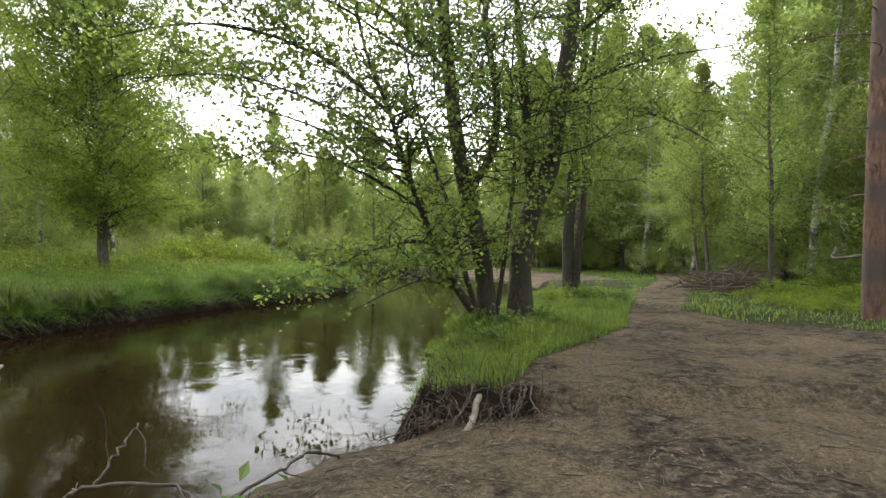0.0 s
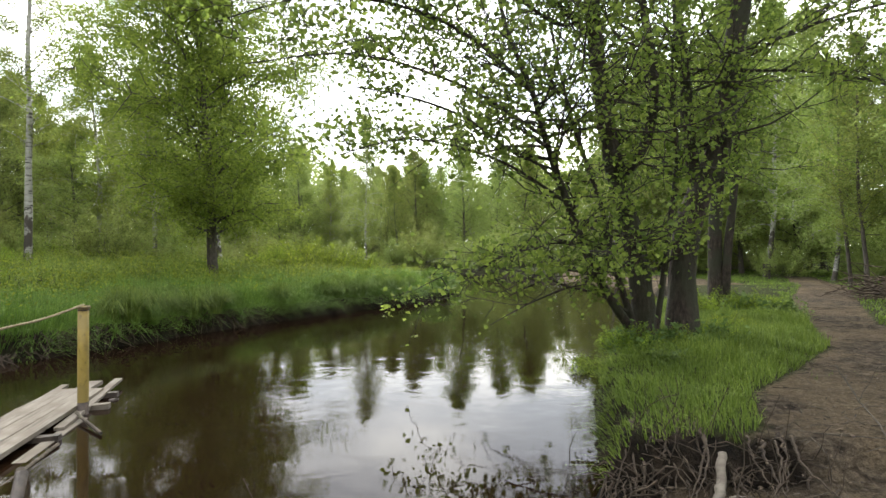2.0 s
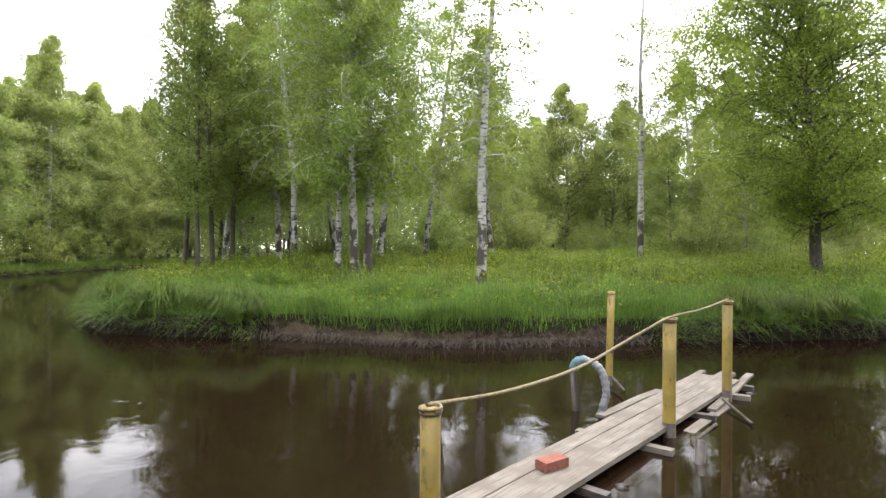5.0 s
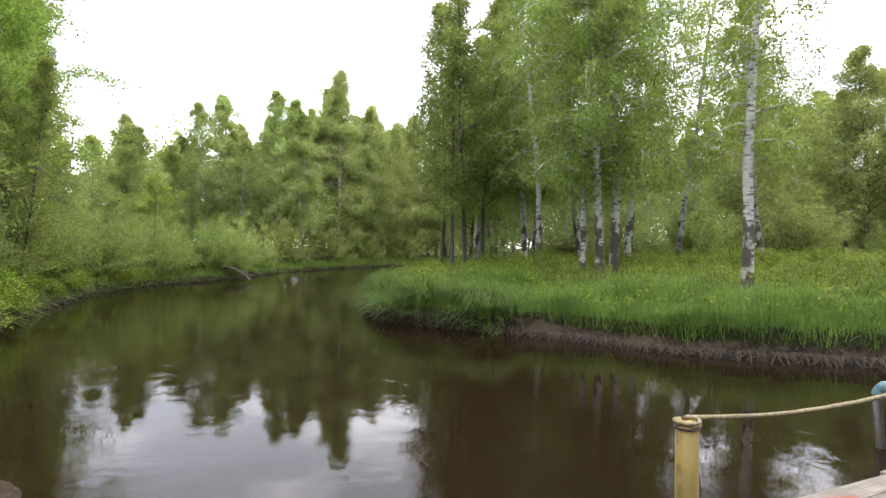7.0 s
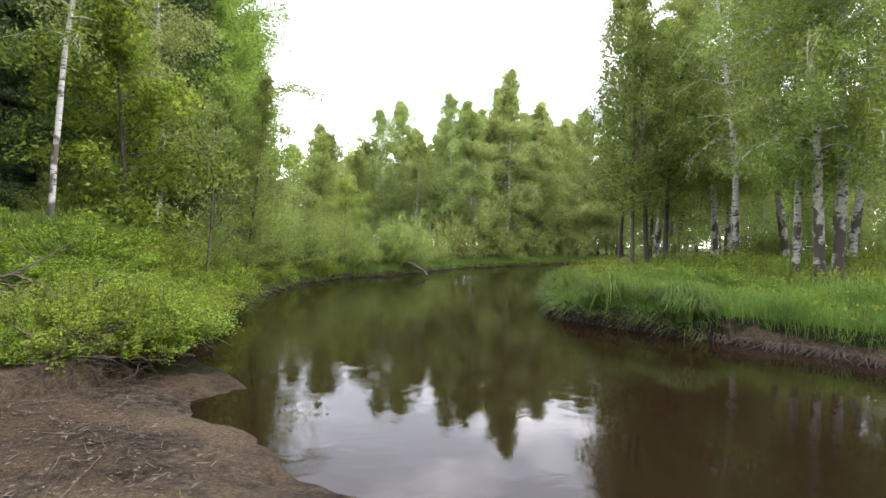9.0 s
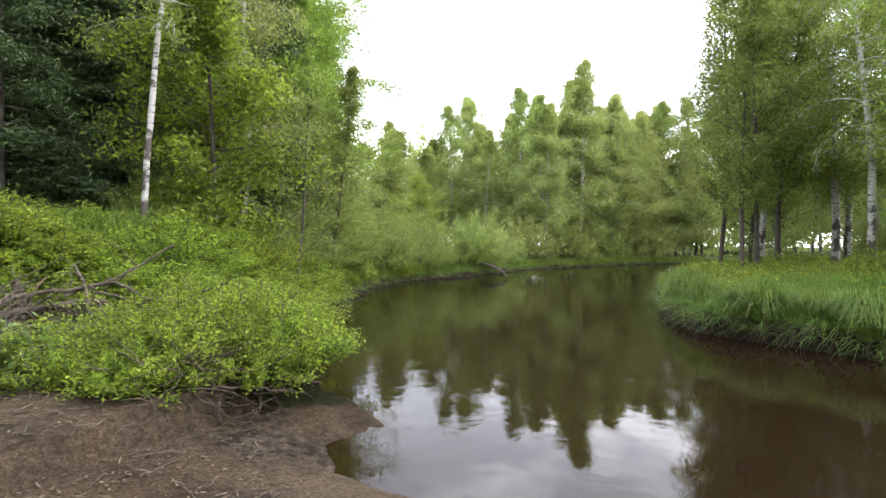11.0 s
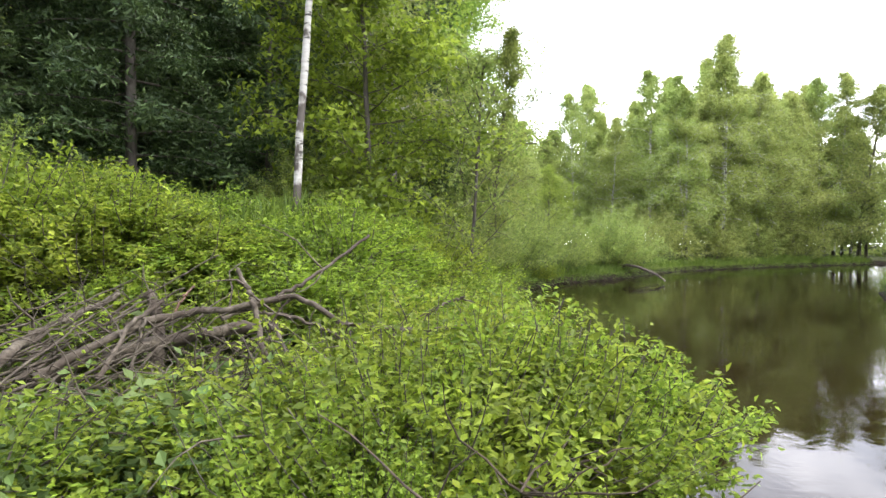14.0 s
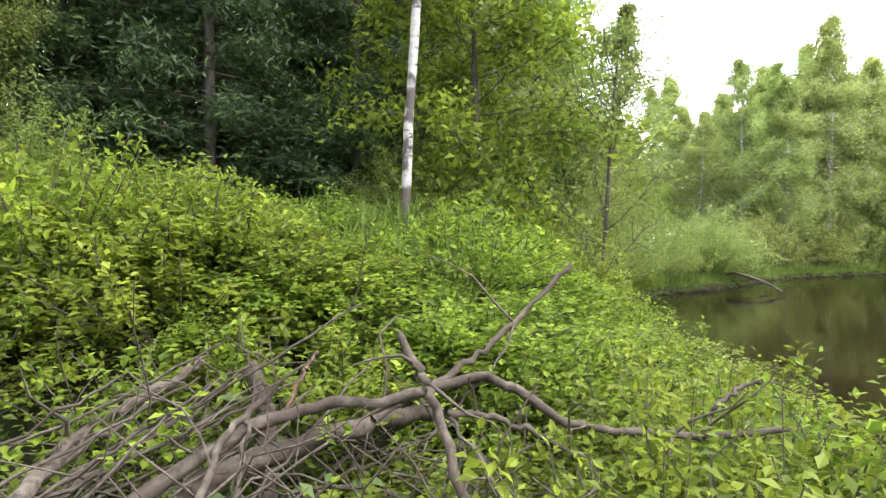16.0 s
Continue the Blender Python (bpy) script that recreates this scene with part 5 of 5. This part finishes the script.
# ---- dead wood ----
def stick(name, pts, r0, r1, mat, label, group="", side_twigs=0, seed=0, sides=8):
    r = np.random.default_rng(seed + int(abs(pts[0][0]) * 100))
    ob = tagged(new(name), label, "branch", group)
    t = Tubes()
    line = bend(pts, 6 * len(pts))
    line[1:-1] += r.normal(0, 0.006, (len(line) - 2, 3))
    t.sweep(line, np.linspace(r0, r1, len(line)), sides, 0.08, r)
    child("stem", t.mesh("stick", mat), ob)
    if side_twigs:
        for _ in range(side_twigs):
            t = Tubes()
            i = r.integers(2, len(line) - 1)
            t.sweep(grow(r, line[i], r.normal(0, 1, 3) + np.array([0, 0, 0.3]), r.uniform(0.15, 0.55), 4, 0.3, 0), np.linspace(0.45 * r1 + 0.002, 0.002, 5), 4)
            child("twig", t.mesh("twig", mat), ob)
    return ob


PILE = "brush pile by the bank"
GREYB = "bare grey dead branch lying on a brush pile"
stick("branch", [(-5.40, -7.02, 0.80), (-5.84, -6.97, 0.99), (-6.17, -6.84, 1.07), (-6.33, -6.62, 1.09), (-6.6, -6.41, 1.15), (-6.79, -6.15, 0.98), (-7.06, -5.77, 0.93), (-7.27, -5.49, 0.96)], 0.0265, 0.0128, M_DEADWOOD, GREYB, PILE, 8, 1)
stick("branch", [(-6.12, -6.1, 0.72), (-6.26, -6.38, 1.08), (-6.3, -6.49, 1.21), (-6.3, -6.59, 1.33)], 0.0172, 0.0136, M_DEADWOOD, "crooked grey dead branch standing up from a brush pile", PILE, 3, 2)
stick("branch", [(-6.25, -6.66, 1.03), (-6.61, -6.57, 1.14), (-6.92, -6.49, 1.29), (-7.36, -6.4, 1.55)], 0.0156, 0.0104, M_DEADWOOD, "dark dead branch pointing up out of the pile", PILE, 2, 3)
stick("log", [(-5.45, -7.08, 0.78), (-5.91, -7.03, 0.86), (-6.53, -6.86, 0.92), (-6.8, -6.78, 0.9)], 0.0484, 0.0360, M_DEADWOOD, "thick grey fallen log with rough bark", PILE, 0, 4)
stick("log", [(-5.1, -7.0, 0.78), (-5.33, -7.16, 0.90), (-5.68, -7.53, 0.96), (-5.96, -7.56, 1.05), (-6.15, -7.56, 1.14)], 0.0312, 0.0176, M_DEADWOOD, "long smooth grey fallen pole", PILE, 2, 5)
stick("log", [(-6.05, -6.98, 0.72), (-6.09, -7.04, 0.96), (-6.11, -7.1, 1.07), (-6.11, -7.18, 1.18)], 0.0390, 0.0288, M_DEADWOOD, "short broken stub with rough bark", PILE, 0, 6)
stick("branch", [(-5.59, -6.79, 0.78), (-5.86, -6.94, 1.02), (-6.08, -6.97, 1.14)], 0.0140, 0.0112, M_DEADWOOD, GREYB, PILE, 2, 7)
stick("branch", [(-5.74, -6.76, 0.74), (-5.89, -6.89, 1.01), (-6.04, -7.03, 1.12)], 0.0094, 0.0064, M_DEADWOOD, GREYB, PILE, 3, 8)
stick("branch", [(-6.35, -6.42, 1.08), (-6.57, -6.3, 1.01), (-6.7, -6.11, 0.9), (-6.75, -6.03, 0.86)], 0.0125, 0.0080, M_DEADWOOD, GREYB, PILE, 4, 9)
stick("branch", [(-7.02, -5.75, 0.93), (-7.11, -5.71, 1.04), (-7.23, -5.63, 1.11), (-7.29, -5.55, 1.14)], 0.0101, 0.0088, M_DEADWOOD, GREYB, PILE, 2, 10)
stick("branch", [(-6.24, -6.06, 0.8), (-6.36, -6.4, 1.05), (-6.4, -6.69, 1.08)], 0.0078, 0.0064, M_DEADWOOD, GREYB, PILE, 5, 11)
stick("branch", [(-6.16, -7.03, 1.0), (-6.27, -7.05, 1.14), (-6.37, -7.08, 1.20)], 0.0094, 0.0064, M_PINE_BARK, "broken reddish splinter of wood", PILE, 0, 12)
r = np.random.default_rng(31)
for i in range(34):
    a = r.normal(-0.35, 0.35)
    x, y = r.normal(-5.6, 0.25), r.normal(-7.35, 0.25)
    d = np.array([-math.cos(a), -math.sin(a) * 0.9 - 0.1, r.uniform(0.05, 0.45)])
    p = np.array([x + 0.3, y + 0.2, high(x, y) + 0.08 + r.uniform(0, 0.2)])
    stick("branch", [p, p + d * 0.4, p + d * r.uniform(0.7, 1.1) + np.array([0, 0, 0.05])], r.uniform(0.006, 0.014), 0.004, M_DEADWOOD, "thin bare grey brushwood stick", PILE, 2, 40 + i, 6)
tw = Tubes()
for i in range(260):
    x, y = r.normal(-6.1, 0.45), r.normal(-6.55, 0.4)
    if math.hypot(x + 4.85, y + 5.4) < 0.7:
        continue
    tw.sweep(grow(r, (x, y, high(x, y) + r.uniform(0.02, 0.3)), (r.normal(), r.normal(), 0.25), r.uniform(0.2, 0.7), 4, 0.25, 0), np.linspace(0.006, 0.002, 5), 4)
tagged(new("pile_twigs", tw.mesh("pile_twigs", M_DEADWOOD)), "tangle of fine dry twigs in the brush pile", "twigs", kind="stuff")

# brush heap beside the path
heap = Tubes()
for i in range(420):
    x, y = r.normal(8.2, 0.5), r.normal(16.0, 0.6)
    heap.sweep(grow(r, (x, y, high(x, y) + abs(r.normal(0.12, 0.22))), (r.normal(0, 1.3), r.normal(0, 0.5), r.normal(0.05, 0.2)), r.uniform(0.4, 1.2), 4, 0.15, -0.1), np.linspace(0.018, 0.004, 5), 4)
tagged(new("brush_heap", heap.mesh("brush_heap", M_LITTER)), "heap of dead brown brushwood beside the path", "brushwood", kind="stuff")
stick("fallen_branch", [(8.6, 12.2, 1.75), (7.9, 11.3, 1.55), (7.75, 10.25, 1.60)], 0.02, 0.03, M_DEADWOOD, "pale dead branch hanging by the pine", "", 3, 3)

# foreground branch, roots in the bank
stick("fallen_branch", [(-2.35, 2.85, 0.10), (-2.04, 3.0, 0.28), (-1.88, 3.0, 0.36), (-1.51, 3.1, 0.33), (-1.35, 3.12, 0.2)], 0.012, 0.01, M_DEADWOOD, "bleached dead branch lying at the water's edge", "", 2, 1)
stick("fallen_branch", [(-1.88, 3.0, 0.35), (-1.85, 3.2, 0.48), (-1.85, 3.4, 0.58)], 0.010, 0.005, M_DEADWOOD, "forked bare twig rising above the water", "", 2, 2)
stick("fallen_branch", [(-1.3, 3.1, 0.12), (-1.23, 3.2, 0.2), (-1.02, 3.6, 0.23), (-0.89, 3.8, 0.27), (-0.73, 4.0, 0.15)], 0.014, 0.010, M_WETWOOD, "dark bent root on the sandy edge", "", 3, 3)
stick("root", [(0.10, 4.42, 0.12), (0.16, 4.5, 0.14), (0.25, 4.58, 0.24), (0.32, 4.75, 0.41)], 0.036, 0.026, M_PLANK, "thick pale root hanging down the washed-out bank", "bank roots", 2, 4)
for i in range(26):
    u = r.uniform(0, 1)
    x, y = -0.25 + 1.0 * u + r.normal(0, 0.06), 5.2 - 0.45 * u + r.normal(0, 0.12)
    z = high(x + 0.05, y + 0.1)
    stick("root", [(x + 0.05, y + 0.15, z + 0.02), (x, y - 0.1, max(0.05, z - 0.05)), (x - 0.05 + r.normal(0, 0.1), y - 0.4, max(0.03, high(x, y - 0.4)) + 0.03)], r.uniform(0.006, 0.014), 0.004, M_ROOT, "thin washed-out root in the eroded bank", "bank roots", 3, 60 + i, 6)
rm = Tubes()
for i in range(330):
    x = r.uniform(-0.35, 0.85)
    y, z = 4.86 - 0.12 * x + 0.07 * math.sin(x * 11) + r.normal(0, 0.09), 0.02 + 0.36 * r.uniform(0, 1) * (0.75 + 0.25 * math.sin(x * 7 + 1))
    rm.sweep(grow(r, (x, y, z), (r.normal(0, 1.0), -0.8, r.normal(-0.2, 0.6)), r.uniform(0.08, 0.45), 5, 0.45, -0.5), np.linspace(r.uniform(0.003, 0.011), 0.002, 6), 4)
tagged(new("root_mat", rm.mesh("root_mat", M_ROOT)), "matted fine roots hanging from the eroded bank", "roots", kind="stuff")
rt = Tubes()
for i in range(900):
    j = r.integers(4, 16)
    a, b = np.array(WEST[j]), np.array(WEST[j + 1])
    p = a + (b - a) * r.uniform(0, 1)
    nrm = np.array([-(b - a)[1], (b - a)[0]])
    nrm = nrm / np.linalg.norm(nrm)
    q = p + nrm * r.uniform(0.1, 0.35)
    rt.sweep(grow(r, (q[0], q[1], max(0.1, high(q[0], q[1])) + 0.02), (-nrm[0] + r.normal(0, 0.6), -nrm[1] + r.normal(0, 0.6), -0.5), r.uniform(0.2, 0.6), 4, 0.25, -0.8), np.linspace(0.010, 0.003, 5), 4)
tagged(new("bank_roots", rt.mesh("bank_roots", M_ROOT)), "fringe of washed-out roots along the cut bank", "roots", kind="stuff")

rb = Tubes()
for i in range(520):
    j = r.integers(31, 40)
    a, b = np.array(EAST[j]), np.array(EAST[j + 1])
    p = a + (b - a) * r.uniform(0, 1)
    nrm = np.array([-(b - a)[1], (b - a)[0]])
    nrm = nrm / np.linalg.norm(nrm)
    q = p + nrm * r.uniform(0.1, 0.4)
    rb.sweep(grow(r, (q[0], q[1], max(0.12, high(q[0], q[1])) + 0.02), (-nrm[0] + r.normal(0, 0.7), -nrm[1] + r.normal(0, 0.7), -0.4), r.uniform(0.25, 0.8), 4, 0.25, -0.8), np.linspace(0.012, 0.004, 5), 4)
tagged(new("bend_roots", rb.mesh("bend_roots", M_ROOT)), "washed-out roots along the bank of the bend", "roots", kind="stuff")
mt = Tubes()
for i in range(150):
    x, y = r.normal(-5.85, 0.4), r.normal(-4.45, 0.16)
    mt.sweep(grow(r, (x, y, high(x, y) + r.uniform(0.0, 0.28)), (r.normal(0, 1.0), 0.5 + r.normal(0, 0.6), r.normal(-0.1, 0.4)), r.uniform(0.15, 0.55), 5, 0.3, -0.4), np.linspace(r.uniform(0.003, 0.008), 0.002, 6), 4)
tagged(new("mound_roots", mt.mesh("mound_roots", M_ROOT)), "tangle of dry roots under the overhanging shrubs", "roots", kind="stuff")

# litter on the trodden ground
lx, ly = sow(60000, (-7, -6, 9, 14), lambda x, y, h, b, e, s: (b > 0.5) & (s > 0.5) & (wobble(x, y, 1.1, 4.0) > -0.5), 21)
lz = plan(lx, ly)[0]
lv, lq = leaves_at(np.random.default_rng(3), np.stack([lx, ly, lz + 0.012], 1), 0.036, 0.42, face=(0, 0, 3))
lv[:, 2] = np.maximum(lv[:, 2], np.repeat(lz, 4) + 0.003)
lv[:, 2] = np.repeat(lz, 4) + 0.012 + (lv[:, 2] - np.repeat(lz, 4)) * 0.3
tagged(new("leaf_litter", mesh_from("leaf_litter", lv, lq, L_LITTER)), "scattered dry brown leaf litter on sand", "litter", kind="stuff")
sx, sy = sow(16000, (-7, -6, 9, 14), lambda x, y, h, b, e, s: (b > 0.5) & (s > 0.35), 23)
sz = plan(sx, sy)[0]
sv, sq = leaves_at(np.random.default_rng(4), np.stack([sx, sy, sz + 0.012], 1), 0.13, 0.07, face=(0, 0, 3))
sv[:, 2] = np.repeat(sz, 4) + 0.013 + (sv[:, 2] - np.repeat(sz, 4)) * 0.12
tagged(new("straw_litter", mesh_from("straw_litter", sv, sq, L_LITTER)), "dry straws and bark shreds strewn over the sand", "litter", kind="stuff")
tg = Tubes()
for x, y in zip(lx[:1500], ly[:1500]):
    z = high(x, y) + 0.012
    a = r.uniform(0, 6.28)
    ln = r.uniform(0.06, 0.4)
    tg.sweep(grow(r, (x, y, z), (math.cos(a), math.sin(a), 0), ln, 3, 0.12, 0) * np.array([1, 1, 0]) + np.array([0, 0, z]), np.linspace(0.005, 0.002, 4), 4)
tagged(new("ground_twigs", tg.mesh("ground_twigs", M_DEADWOOD)), "small dry twigs strewn over the sand", "twigs", kind="stuff")

# ---- far things on the clearing ----
bm = bmesh.new()
bmesh.ops.create_icosphere(bm, subdivisions=4, radius=1)
for v in bm.verts:
    v.co = Vector((v.co.x * 2.6, v.co.y * 2.0, max(v.co.z, -0.2) * 1.15)) * (1 + 0.12 * noise.noise(v.co * 2))
sand_heap = tagged(new("sand_heap"), "heap of dry brown sand at the forest edge", "sand heap")
part("heap", bm, M_SANDHEAP, sand_heap)
sand_heap.matrix_basis = pose(14.5, 47.5, high(14.5, 47.5))

sign = tagged(new("signpost"), "low wooden post with a small dark board", "sign")
bm = bmesh.new()
bmesh.ops.create_cone(bm, segments=8, radius1=0.05, radius2=0.045, depth=0.62, cap_ends=True)
part("post", bm, M_WETWOOD, sign).location = (0, 0, 0.28)
bm = bmesh.new()
bmesh.ops.create_cube(bm, size=1)
for v in bm.verts:
    v.co = Vector((v.co.x * 0.55, v.co.y * 0.04, v.co.z * 0.2))
bmesh.ops.bevel(bm, geom=bm.edges[:], offset=0.008, segments=1)
part("board", bm, M_WETWOOD, sign, "small dark board").location = (0, -0.06, 0.62)
sign.matrix_basis = pose(10.7, 30.0, high(10.7, 30.0), 0, 0, -15)
stick("log", [(12.2, 44.0, high(12.2, 44) + 0.30), (14.0, 44.3, high(14, 44.3) + 0.34), (15.6, 44.5, high(15.6, 44.5) + 0.30)], 0.14, 0.11, M_SANDHEAP, "pale barkless log lying before the sand heap", "", 0, 5)
stick("snag", [(-29.8, -9.6, 0.5), (-28.9, -8.6, 0.55), (-27.6, -7.6, 0.35), (-26.6, -7.0, 0.1)], 0.07, 0.03, M_DEADWOOD, "grey dead tree top fallen into the river", "", 14, 6)
stick("snag", [(-30.5, -9.6, 0.5), (-29.9, -8.6, 0.5), (-28.9, -7.6, 0.2)], 0.05, 0.02, M_DEADWOOD, "grey dead tree top fallen into the river", "", 12, 7)
stick("sapling_stick", [(1.30, 4.55, 0.30), (1.36, 4.9, 0.45), (1.42, 5.4, 0.62), (1.45, 5.75, 0.78)], 0.005, 0.003, M_DARK_BARK, "thin bare twig standing in the sand", "", 2, 8)
stick("root", [(-5.90, -4.42, 0.58), (-6.18, -4.22, 0.50), (-6.45, -4.10, 0.40), (-6.66, -3.95, 0.32)], 0.022, 0.012, M_ROOT, "bare bent root under the overhanging shrub", "bank roots", 4, 9)
stick("root", [(-5.72, -4.35, 0.48), (-6.0, -4.12, 0.42), (-6.3, -3.98, 0.34)], 0.014, 0.008, M_ROOT, "bare bent root under the overhanging shrub", "bank roots", 5, 10)
sprig = tagged(shrub("sprig", np.random.default_rng(171), 0.10, 0.30, 5, 5, 0.11, L_HERB, L_HERB, 0.5), "young plant with broad green leaves at the water's edge", "herb")
sprig.matrix_basis = pose(-1.12, 3.25, 0.16)

# pattern plants that were only copied go to work as well
SPARE = [(-40, 30), (-44, 22), (-36, 38), (24, 30), (27, 24), (22, 38), (-46, 14), (-38, 44), (30, 12), (28, 4), (-14, -18), (-20, -17), (-26, -16), (-8, -17), (12.5, 10.5), (13.2, 11.2), (12.0, 12.6), (-13.5, -9.6), (-12.4, -8.9), (13.5, 13.5), (14.2, 12.4), (-50, 30), (-52, 20), (26, 44), (30, 36), (-44, 40), (20, 26)]
for ob, (x, y) in zip(PARK, SPARE):
    ob.matrix_basis = pose(x, y, high(x, y), 0, 0, 20)
